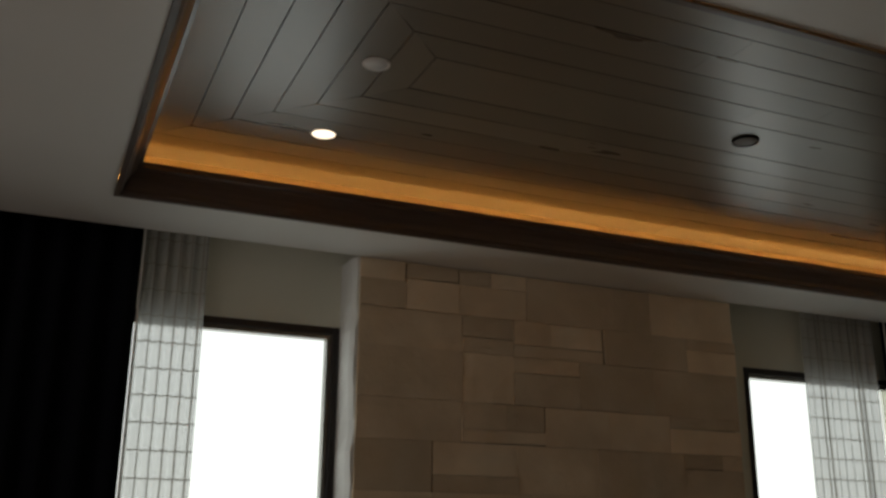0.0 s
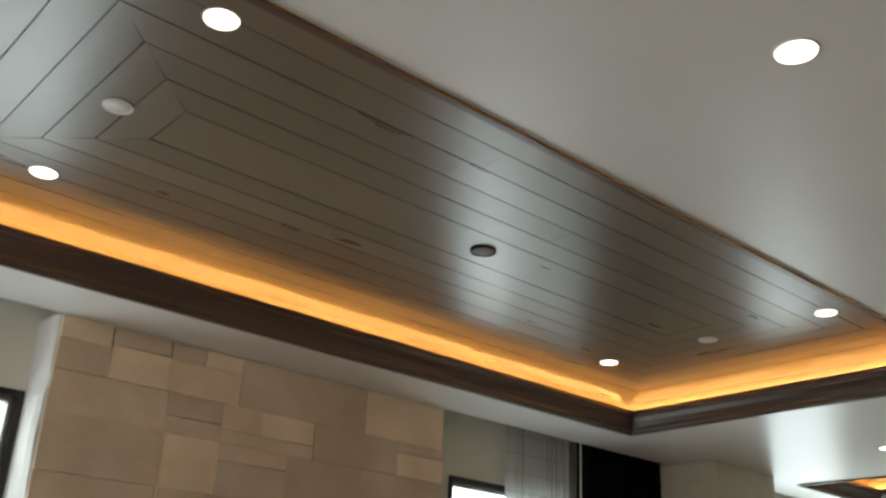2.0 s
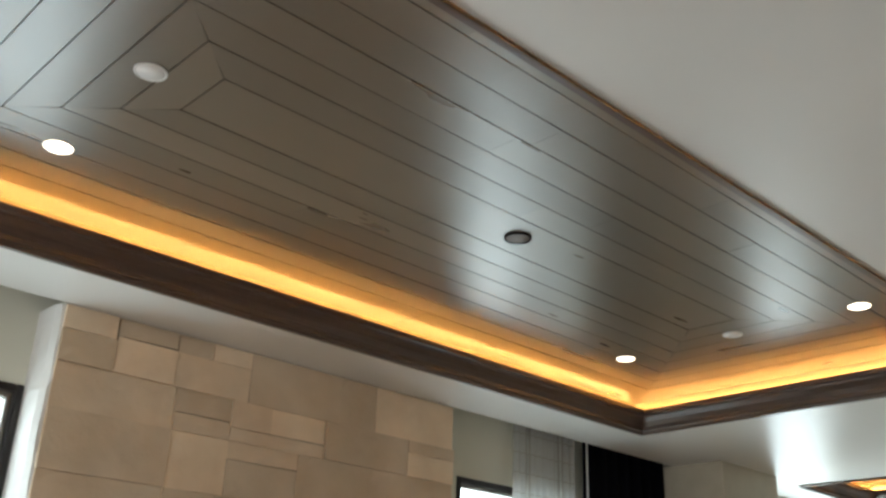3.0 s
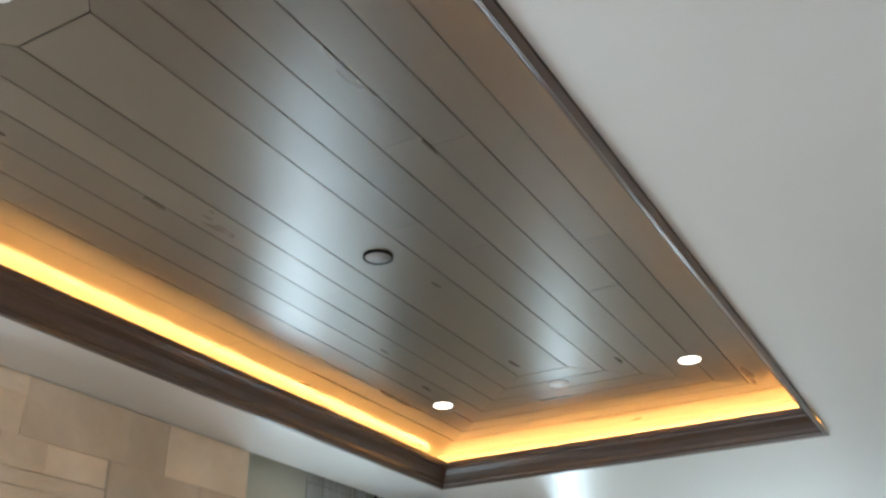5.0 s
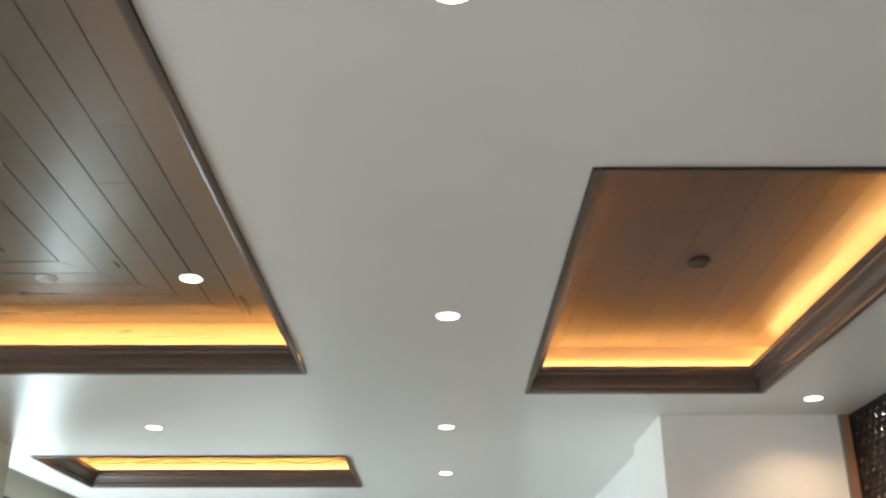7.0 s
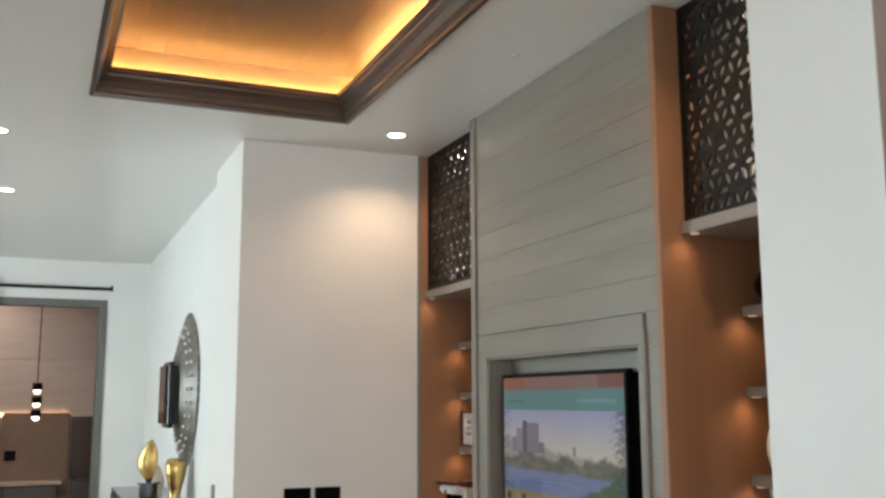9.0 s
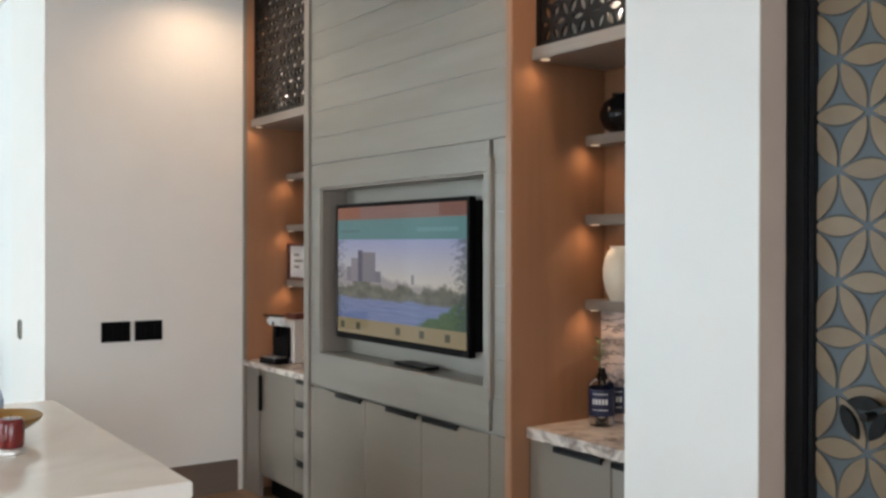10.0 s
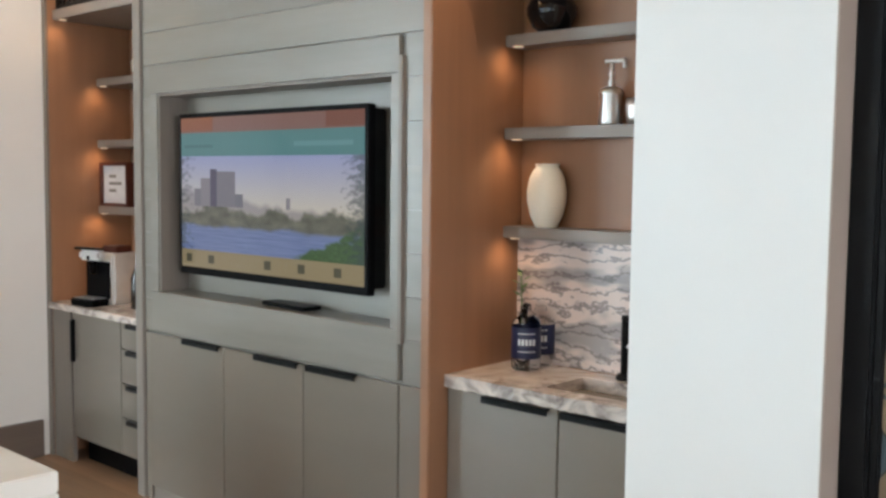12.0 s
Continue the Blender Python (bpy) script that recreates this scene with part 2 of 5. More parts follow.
LABEL_BLUE = mat("navy_label", (0.008, 0.014, 0.06), 0.4, scale=20)
LABEL_WHITE = mat("label_white", (0.75, 0.76, 0.78), 0.4, scale=20)
RED_GLASS = mat("dark_red_candle", (0.16, 0.015, 0.015), 0.15, scale=12, coat=0.5)
BLUE_GLASS = mat("blue_white_art_glass", (0.80, 0.83, 0.85), 0.15, color2=(0.25, 0.40, 0.64), scale=9, contrast=0.3, coat=0.6)
LEAF = mat("green_leaf", (0.08, 0.16, 0.05), 0.5, scale=20)


def sheer_material():
    """Thin cloth, half see-through, with a woven grid of darker thread."""
    m = bpy.data.materials.new("sheer_cloth")
    m.use_nodes = True
    nt = m.node_tree
    b = nt.nodes["Principled BSDF"]
    b.inputs["Roughness"].default_value = 0.8
    co = nt.nodes.new("ShaderNodeTexCoord")
    mp = nt.nodes.new("ShaderNodeMapping")
    mp.inputs["Rotation"].default_value = (radians(90), 0, 0)
    nt.links.new(co.outputs["Object"], mp.inputs["Vector"])
    br = nt.nodes.new("ShaderNodeTexBrick")
    br.offset, br.squash = 0.0, 1.0
    for key, v in (("Scale", 1.0), ("Mortar Size", 0.0045), ("Mortar Smooth", 0.3), ("Brick Width", 0.055), ("Row Height", 0.125)):
        br.inputs[key].default_value = v
    nt.links.new(mp.outputs[0], br.inputs["Vector"])
    br.inputs["Color1"].default_value = br.inputs["Color2"].default_value = (0.70, 0.71, 0.70, 1)
    br.inputs["Mortar"].default_value = (0.40, 0.38, 0.34, 1)
    nt.links.new(br.outputs["Color"], b.inputs["Base Color"])
    tl = nt.nodes.new("ShaderNodeBsdfTranslucent")
    nt.links.new(br.outputs["Color"], tl.inputs["Color"])
    tp = nt.nodes.new("ShaderNodeBsdfTransparent")
    mx = nt.nodes.new("ShaderNodeMixShader")
    mx.inputs[0].default_value = 0.5
    nt.links.new(b.outputs[0], mx.inputs[1])
    nt.links.new(tl.outputs[0], mx.inputs[2])
    mr = nt.nodes.new("ShaderNodeMapRange")
    mr.inputs["To Min"].default_value, mr.inputs["To Max"].default_value = 0.30, 0.03
    nt.links.new(br.outputs["Fac"], mr.inputs["Value"])
    mx2 = nt.nodes.new("ShaderNodeMixShader")
    nt.links.new(mr.outputs[0], mx2.inputs[0])
    nt.links.new(mx.outputs[0], mx2.inputs[1])
    nt.links.new(tp.outputs[0], mx2.inputs[2])
    nt.links.new(mx2.outputs[0], nt.nodes["Material Output"].inputs["Surface"])
    return m


SHEER = sheer_material()


# ---------------------------------------------------------------- building helpers
def add_box(bm, x0, x1, y0, y1, z0, z1):
    vs = [bm.verts.new((x, y, z)) for z in (z0, z1) for x, y in ((x0, y0), (x1, y0), (x1, y1), (x0, y1))]
    for f in ((3, 2, 1, 0), (4, 5, 6, 7), (0, 1, 5, 4), (1, 2, 6, 5), (2, 3, 7, 6), (3, 0, 4, 7)):
        bm.faces.new([vs[i] for i in f])


def box(x0, x1, y0, y1, z0, z1, bevel=0.0, segments=2):
    bm = bmesh.new()
    add_box(bm, min(x0, x1), max(x0, x1), min(y0, y1), max(y0, y1), min(z0, z1), max(z0, z1))
    if bevel:
        bmesh.ops.bevel(bm, geom=bm.edges[:], offset=bevel, segments=segments, affect="EDGES")
    return bm


def lathe(profile, segments=32, at=(0, 0, 0), smooth=True):
    """A turned shape from (radius, height) pairs."""
    bm = bmesh.new()
    rings = []
    for r, z in profile:
        if r < 1e-5:
            rings.append([bm.verts.new((at[0], at[1], at[2] + z))])
        else:
            rings.append([bm.verts.new((at[0] + r * math.cos(a), at[1] + r * math.sin(a), at[2] + z))
                          for a in (2 * math.pi * i / segments for i in range(segments))])
    for lo, hi in zip(rings, rings[1:]):
        for i in range(segments):
            j = (i + 1) % segments
            if len(lo) == 1 and len(hi) == 1:
                continue
            f = [lo[0], hi[j], hi[i]] if len(lo) == 1 else [lo[i], lo[j], hi[0]] if len(hi) == 1 else [lo[i], lo[j], hi[j], hi[i]]
            bm.faces.new(f).smooth = smooth
    bmesh.ops.recalc_face_normals(bm, faces=bm.faces[:])
    return bm


def tube(p, q, r, segments=12):
    bm = bmesh.new()
    p, q = Vector(p), Vector(q)
    bmesh.ops.create_cone(bm, cap_ends=True, segments=segments, radius1=r, radius2=r, depth=(q - p).length)
    bmesh.ops.transform(bm, verts=bm.verts[:], matrix=Matrix.Translation((p + q) / 2) @ (q - p).to_track_quat("Z", "Y").to_matrix().to_4x4())
    return bm


def mesh_of(name, bm, *materials):
    me = bpy.data.meshes.new(name)
    bmesh.ops.recalc_face_normals(bm, faces=bm.faces[:])
    bm.to_mesh(me)
    bm.free()
    for m in materials:
        me.materials.append(m)
    return me


def part(name, bm, material, parent, label="", matrix=None):
    ob = new(name, mesh_of(name, bm, material))
    if parent:
        ob.parent = parent
    if matrix is not None:
        ob.matrix_local = matrix
    return tagged(ob, label)


def thing(name, label, category, at=(0, 0, 0), rz=0, group="", kind=""):
    """An Empty at the thing's base, for its parts."""
    ob = new(name)
    ob.empty_display_size = 0.1
    ob.matrix_world = pose(*at, 0, 0, rz)
    return tagged(ob, label, category, group, kind)


def setting(name, bm, material, label, category):
    return tagged(part(name, bm, material, None), label, category, kind="structure")


def wpart(name, bm, material, parent, label=""):
    """A part given in the place's own coordinates, under a thing that is not turned."""
    root, off = parent, Vector((0, 0, 0))
    while root:
        off += root.location
        root = root.parent
    bmesh.ops.translate(bm, verts=bm.verts[:], vec=-off)
    return part(name, bm, material, parent, label)


# ---------------------------------------------------------------- the shell
H = 3.0
FRONT, BACK = -2.418, -2.885      # face and back of the bar wall
NORTH, WEST, FAR = 3.56, -3.2, 11.6
TRAYS = [(0.216, 5.008, 0.693, 2.916, 3.234), (2.736, 5.414, -1.811, -0.472, 3.30), (7.226, 8.597, 0.685, 3.034, 3.234)]


def floor():
    bm = bmesh.new()
    rnd = random.Random(3)
    y = -3.1
    while y < 3.7:
        x = WEST - 0.2 - rnd.random() * 1.5
        while x < FAR + 2.6:
            n = x + rnd.uniform(1.2, 2.2)
            add_box(bm, x + 0.001, n - 0.001, y + 0.001, y + 0.179, -0.02, 0)
            x = n
        y += 0.18
    setting("floor", bm, FLOOR_WOOD, "brown oak plank floor with a satin finish", "floor")
    setting("ground", box(-60, 80, -60, 80, -0.4, -0.05), mat("pale_paving", (0.45, 0.44, 0.42), 0.8), "pale paving outside the windows", "ground")


def ceiling():
    bm = bmesh.new()
    xs = sorted({WEST - 0.2, FAR + 2.6, *[v for t in TRAYS for v in t[:2]]})
    ys = sorted({-3.1, 3.36, *[v for t in TRAYS for v in t[2:4]]})
    for x0, x1 in zip(xs, xs[1:]):
        for y0, y1 in zip(ys, ys[1:]):
            cx, cy = (x0 + x1) / 2, (y0 + y1) / 2
            if not any(t[0] < cx < t[1] and t[2] < cy < t[3] for t in TRAYS):
                v = [bm.verts.new(p) for p in ((x0, y0, H), (x0, y1, H), (x1, y1, H), (x1, y0, H))]
                bm.faces.new(v)
    bmesh.ops.remove_doubles(bm, verts=bm.verts[:], dist=1e-4)
    ext = bmesh.ops.extrude_face_region(bm, geom=bm.faces[:])
    bmesh.ops.translate(bm, verts=[v for v in ext["geom"] if isinstance(v, bmesh.types.BMVert)], vec=(0, 0, 0.06))
    setting("ceiling", bm, CEILING_PAINT, "smooth satin white plaster ceiling with recessed trays", "ceiling")
    # unseen slab, added only to keep sky light out of the trays
    setting("roof_slab", box(WEST - 0.2, FAR + 2.6, -3.1, 3.8, 3.42, 3.5), PAINT, "unseen slab added above the ceiling to block sky light", "roof")


def ring_board(bm, side, a, b, x0, x1, y0, y1, z, rnd):
    """One side of a mitred ring of boards between insets a and b, cut into lengths."""
    g = 0.0022
    if side in "SN":
        s0, s1, e0, e1 = x0 + a, x0 + b, x1 - a, x1 - b
    else:
        s0, s1, e0, e1 = y0 + a, y0 + b, y1 - a, y1 - b
    cuts = []
    c = s1 + rnd.uniform(0.5, 1.9)
    while c < e1 - 0.4:
        cuts.append(c)
        c += rnd.uniform(1.1, 2.1)
    outer, inner = [s0 + 0.0006, *cuts], [s1 + 0.0006, *cuts]
    outer2, inner2 = [*[c - 0.001 for c in cuts], e0 - 0.0006], [*[c - 0.001 for c in cuts], e1 - 0.0006]
    for o0, i0, o1, i1 in zip(outer, inner, outer2, inner2):
        if side == "S":
            q = [(o0, y0 + a + g), (o1, y0 + a + g), (i1, y0 + b - g), (i0, y0 + b - g)]
        elif side == "N":
            q = [(o0, y1 - a - g), (o1, y1 - a - g), (i1, y1 - b + g), (i0, y1 - b + g)]
        elif side == "W":
            q = [(x0 + a + g, o0), (x0 + a + g, o1), (x0 + b - g, i1), (x0 + b - g, i0)]
        else:
            q = [(x1 - a - g, o0), (x1 - a - g, o1), (x1 - b + g, i1), (x1 - b + g, i0)]
        drop = rnd.uniform(0, 0.0012)
        lo_ = [bm.verts.new((x, y, z - drop)) for x, y in q]
        hi_ = [bm.verts.new((x, y, z + 0.016)) for x, y in q]
        m = 0 if side in "SN" else 1
        for k in range(4):
            bm.faces.new((lo_[k], lo_[(k + 1) % 4], hi_[(k + 1) % 4], hi_[k])).material_index = m
        bm.faces.new(lo_).material_index = m


def tray(i, x0, x1, y0, y1, top, rings):
    """A raised tray: wood lined sides, wooden boards on top, a dark crown moulding round the opening and a hidden strip of light."""
    bm = bmesh.new()
    w, e = 0.05, 0.12
    for b in ((x0 - e - w, x0 - e, y0 - e - w, y1 + e + w), (x1 + e, x1 + e + w, y0 - e - w, y1 + e + w), (x0 - e, x1 + e, y0 - e - w, y0 - e), (x0 - e, x1 + e, y1 + e, y1 + e + w)):
        add_box(bm, *b, H + 0.062, top + 0.03)
    add_box(bm, x0 - e - w, x1 + e + w, y0 - e - w, y1 + e + w, top + 0.031, top + 0.06)
    setting("tray_box", bm, COVE_SIDE, "wood lined sides of the recessed ceiling tray", "ceiling")
    bm = bmesh.new()
    rnd = random.Random(10 + i)
    if rings:
        half = (y1 - y0) / 2
        cuts = [-e - 0.003] + [half - 0.13 - 0.137 * k for k in range(6, -1, -1)]
        for a, b in zip(cuts, cuts[1:]):
            for side in "SNWE":
                ring_board(bm, side, a, b, x0 - 0.045, x1 + 0.03, y0, y1, top, rnd)
        a = cuts[-1]
        add_box(bm, x0 - 0.045 + a + 0.003, x1 + 0.03 - a - 0.003, y0 + a + 0.003, y1 - a - 0.003, top, top + 0.016)
    else:
        y = y0 - e
        while y < y1 + e - 0.01:
            n = min(y + 0.137, y1 + e)
            x = x0 - e - rnd.random()
            while x < x1 + e:
                far = x + rnd.uniform(1.2, 2.2)
                add_box(bm, max(x, x0 - e) + 0.0004, min(far, x1 + e) - 0.0004, y + 0.0007, n - 0.0007, top - rnd.uniform(0, 0.0005), top + 0.016)
                x = far
            y = n
    ob = new("tray_planks", mesh_of("tray_planks", bm, *((PLANK_X, PLANK_Y) if rings else (BROWN_PLANK, BROWN_PLANK))))
    tagged(ob, "grey-brown stained boards laid in the ceiling tray", "ceiling", kind="structure")
    # crown moulding: steps in and up from the painted ceiling to a lip
    prof = [(0.0, -0.012), (0.022, -0.012), (0.026, 0.004), (0.034, 0.010), (0.036, 0.030), (0.050, 0.058), (0.072, 0.082),
            (0.076, 0.094), (0.090, 0.098), (0.092, 0.122), (0.086, 0.127), (0.078, 0.127), (0.078, 0.108), (0.0, 0.090)]
    bm = bmesh.new()
    rows = []
    for d, h in prof:
        rows.append([bm.verts.new(p) for p in ((x0 + d, y0 + d, H + h), (x1 - d, y0 + d, H + h), (x1 - d, y1 - d, H + h), (x0 + d, y1 - d, H + h))])
    for r, s in zip(rows, rows[1:]):
        for k in range(4):
            bm.faces.new((r[k], r[(k + 1) % 4], s[(k + 1) % 4], s[k])).material_index = k % 2
    ob = new("crown_moulding", mesh_of("crown_moulding", bm, CROWN_X, CROWN_Y))
    tagged(ob, "dark stained wooden crown moulding round the ceiling tray", "trim", kind="structure")
    strip = thing("cove_light", "warm amber light strip hidden behind the crown moulding", "light", (x0, y0, H + 0.1), group="cove lights", kind="structure")
    for b in ((x0 - 0.05, x1 + 0.05, y0 - 0.119, y0 - 0.107), (x0 - 0.05, x1 + 0.05, y1 + 0.107, y1 + 0.119),
              (x0 - 0.119, x0 - 0.107, y0 - 0.05, y1 + 0.05), (x1 + 0.107, x1 + 0.119, y0 - 0.05, y1 + 0.05)):
        wpart("strip", box(*b, H + 0.150, H + 0.164), COVE_GLOW, strip)
    # unseen baffles added to hide the strips' reflection and shape their glow
    for b in ((x0 - 0.05, x1 + 0.05, y0 - 0.104, y0 - 0.101), (x0 - 0.05, x1 + 0.05, y1 + 0.101, y1 + 0.104),
              (x0 - 0.104, x0 - 0.101, y0 - 0.05, y1 + 0.05), (x1 + 0.101, x1 + 0.104, y0 - 0.05, y1 + 0.05)):
        wpart("channel", box(*b, H + 0.142, H + 0.1705), COVE_SIDE, strip)


def wall(name, boxes, material=None, label="smooth white painted wall"):
    bm = bmesh.new()
    for b in boxes:
        add_box(bm, *b)
    return setting(name, bm, material or PAINT, label, "wall")


def walls():
    t = 0.2
    # north wall with three window openings
    n0, n1 = NORTH, NORTH + t
    wall("wall_north", [(WEST - t, 0.10, n0, n1, 0, 3.42), (0.10, 1.42, n0, n1, 2.66, 3.42), (0.10, 1.42, n0, n1, 0, 0.25),
                        (1.42, 4.02, n0, n1, 0, 3.42), (4.02, 5.35, n0, n1, 2.66, 3.42), (4.02, 5.35, n0, n1, 0, 0.25),
                        (5.35, 7.0, n0, n1, 0, 3.42), (7.0, 9.3, n0, n1, 2.85, 3.42), (7.0, 9.3, n0, n1, 0, 0.1),
                        (9.3, FAR + 2.6, n0, n1, 0, 3.42)], material=CREAM_PAINT, label="pale cream painted wall round the windows and fireplace")
    wall("wall_west", [(WEST - t, WEST, -2.295, -1.6, 0, H), (WEST - t, WEST, 2.6, NORTH, 0, H), (WEST - t, WEST, -1.6, 2.6, 2.7, H), (WEST - t, WEST, -1.6, 2.6, 0, 0.1)])
    wall("wall_south", [(WEST, 0.75, -2.295, -2.095, 0, H), (0.75, 2.122, -2.24, -2.095, 2.7, H)])
    wall("wall_pier", [(2.122, 2.549, BACK - 0.002, -2.095, 0, H)], label="white painted wall end beside the bar niche")
    # the reveal is coloured darker and browner than the pier
    wall("wall_reveal", [(2.122 - 0.003, 2.122, -2.236, -2.098, 0, 2.7), (0.75, 0.753, -2.236, -2.098, 0, 2.7)], REVEAL, "greige reveal of the doorway")
    wall("wall_back", [(2.122, 6.1, -3.06, BACK - 0.002, 0, H)])
    wall("wall_east", [(5.971, 6.85, BACK - 0.002, -1.347, 0, H)], material=WARM_LIT_PAINT, label="white wall, tinted for the warm downlight, with black switch plates")
    wall("wall_hall", [(6.85, FAR, -1.62, -1.42, 0, H)])
    wall("wall_far", [(FAR, FAR + 0.15, -3.0, -0.93, 0, H), (FAR, FAR + 0.15, 0.6, NORTH, 0, H), (FAR, FAR + 0.15, -0.93, 0.6, 2.54, H)],
         label="pale painted end wall with a doorway")
    wall("wall_bedroom", [(FAR + 2.4, FAR + 2.6, -3.0, 3.5, 0, H)])
    wall("wall_bedroom_side", [(FAR + 0.15, FAR + 2.4, -3.0, -2.8, 0, H), (FAR + 0.15, FAR + 2.4, 3.3, 3.5, 0, H)])
    wall("wall_column", [(6.021, 6.78, 2.961, NORTH, 0, H)], PALE_STONE, "pale limestone clad column beside the curtains")
    wall("curtain_pocket", [(WEST, 6.02, 3.34, 3.36, H + 0.062, 3.42)], label="painted edge of the curtain pocket")
    setting("baseboard", box(5.951, 5.971, -2.40, -1.33, 0, 0.18, 0.004), BASE_WOOD, "dark brown wooden baseboard", "trim")
    setting("baseboard", box(5.951, 6.85, -1.347, -1.327, 0, 0.18, 0.004), BASE_WOOD, "dark brown wooden baseboard", "trim")


def window(i, x0, x1, z0, z1, bars=1):
    w = thing(f"window_{i}", "tall window in a dark bronze frame, bright overcast sky outside", "window", (x0, NORTH, z0), kind="structure")
    y0, y1, f = NORTH - 0.012, NORTH + 0.10, 0.034
    for b in ((x0, x0 + f, z0, z1), (x1 - f, x1, z0, z1), (x0 + f, x1 - f, z0, z0 + f), (x0 + f, x1 - f, z1 - f, z1)):
        wpart("window_frame", box(b[0], b[1], y0, y1, b[2], b[3], 0.004), WINDOW_FRAME, w)
    g = 0.022
    for b in ((x0 + f, x0 + f + g, z0 + f, z1 - f), (x1 - f - g, x1 - f, z0 + f, z1 - f), (x0 + f + g, x1 - f - g, z0 + f, z0 + f + g), (x0 + f + g, x1 - f - g, z1 - f - g, z1 - f)):
        wpart("sash", box(b[0], b[1], y0 + 0.03, y1 - 0.02, b[2], b[3], 0.003), PEWTER, w, "grey inner sash")
    pane = wpart("pane", box(x0 + f + g, x1 - f - g, NORTH + 0.05, NORTH + 0.056, z0 + f + g, z1 - f - g), GLASS, w)
    pane.visible_shadow = False
    window_light("daylight", x0, x1, NORTH + 0.19, z0, z1)


floor()
ceiling()
for i, t in enumerate(TRAYS):
    tray(i, *t, rings=i == 0)
walls()
window(1, 0.10, 1.42, 0.25, 2.66)
window(2, 4.02, 5.35, 0.25, 2.66)
window(3, 7.0, 9.3, 0.1, 2.85)


def west_window():
    """Unseen glazed doors behind the walker, added for daylight from the west."""
    w = thing("window_4", "unseen wide glazed doors in a dark bronze frame, added for daylight from the west", "window", (WEST, 0.5, 0.1), kind="structure")
    for y in (-1.6, -0.22, 1.16, 2.54):
        wpart("window_frame", box(WEST - 0.1, WEST + 0.01, y, y + 0.06, 0.1, 2.7, 0.004), WINDOW_FRAME, w)
    for z in (0.1, 2.64):
        wpart("window_frame", box(WEST - 0.1, WEST + 0.005, -1.54, 2.54, z, z + 0.06, 0.004), WINDOW_FRAME, w)
    for y in (-1.54, -0.16, 1.22):
        wpart("pane", box(WEST - 0.05, WEST - 0.044, y, y + 1.32, 0.16, 2.64), GLASS, w).visible_shadow = False
    d = bpy.data.lights.new("daylight_west", "AREA")
    d.shape, d.size, d.size_y, d.energy, d.color = "RECTANGLE", 4.1, 2.5, WEST_POWER * 41, (0.96, 0.99, 1.0)
    new("daylight_west", d).matrix_world = look((WEST - 0.19, 0.5, 1.4), (0, 0.5, 1.4))


west_window()


# ---------------------------------------------------------------- ceiling fittings
def downlight(x, y, z, watts, cone=110, label="round white recessed downlight, switched on"):
    d = thing("downlight", label, "downlight", (x, y, z), group="downlights")
    trim = [(0.049, -0.002), (0.050, -0.004), (0.053, -0.004), (0.055, 0.0), (0.049, 0.0)]
    part("trim_ring", lathe(trim, 28), WHITE_PLASTIC, d)
    part("lens", lathe([(0.0, -0.0035), (0.030, -0.0045), (0.0485, -0.003), (0.0485, 0.0)], 28), LENS, d, "bright warm frosted lens")
    spot("downlight_lamp", x, y, z - 0.012, watts, cone)
    return d


for x, y in ((1.89, -0.037), (4.111, -0.037), (6.291, -0.037), (7.962, -0.037), (6.294, 1.847)):
    downlight(x, y, H, DOWN)
for x, y in ((5.554, -2.143), (2.92, -2.143)):
    downlight(x, y, H, DOWN * 4.7, 138)
for x, y in ((0.984, 2.472), (4.256, 2.472), (4.256, 1.142), (0.984, 1.142)):
    downlight(x, y, TRAYS[0][4], DOWN * 0.7)


def ceiling_disc(name, x, y, z, r, h, face, rim, label, category):
    d = thing(name, label, category, (x, y, z))
    part("rim", lathe([(r * 0.86, -h * 0.7), (r * 0.9, -h), (r, -h), (r, 0), (r * 0.86, 0)], 32), rim, d)
    part("face", lathe([(0, -h * 0.75), (r * 0.86, -h * 0.75), (r * 0.86, 0)], 32), face, d)


ceiling_disc("ceiling_speaker", 0.977, 1.802, TRAYS[0][4], 0.05, 0.006, WHITE_PLASTIC, WHITE_PLASTIC, "small round white flush ceiling disc in the tray", "ceiling disc")
ceiling_disc("ceiling_speaker", 4.253, 1.802, TRAYS[0][4], 0.05, 0.006, WHITE_PLASTIC, WHITE_PLASTIC, "small round white flush ceiling disc in the tray", "ceiling disc")
GREY_FACE = mat("grey_mesh_face", (0.30, 0.295, 0.29), 0.5, metal=0.2, scale=120, bump=0.2, bump_scale=200)
BROWN_RIM = mat("brown_plastic", (0.05, 0.035, 0.028), 0.4, scale=20)
ceiling_disc("sprinkler_cap", 4.144, -2.187, H, 0.022, 0.004, WHITE_PLASTIC, WHITE_PLASTIC, "tiny white sprinkler cap on the ceiling", "sprinkler")
ceiling_disc("smoke_detector", 2.613, 1.802, TRAYS[0][4], 0.055, 0.009, GREY_FACE, BLACK_PLASTIC, "round smoke detector with a black rim and grey face", "smoke detector")
ceiling_disc("smoke_detector", 4.215, -1.19, TRAYS[1][4], 0.052, 0.014, BROWN_RIM, BROWN_RIM, "round brown smoke detector in the wooden tray", "smoke detector")


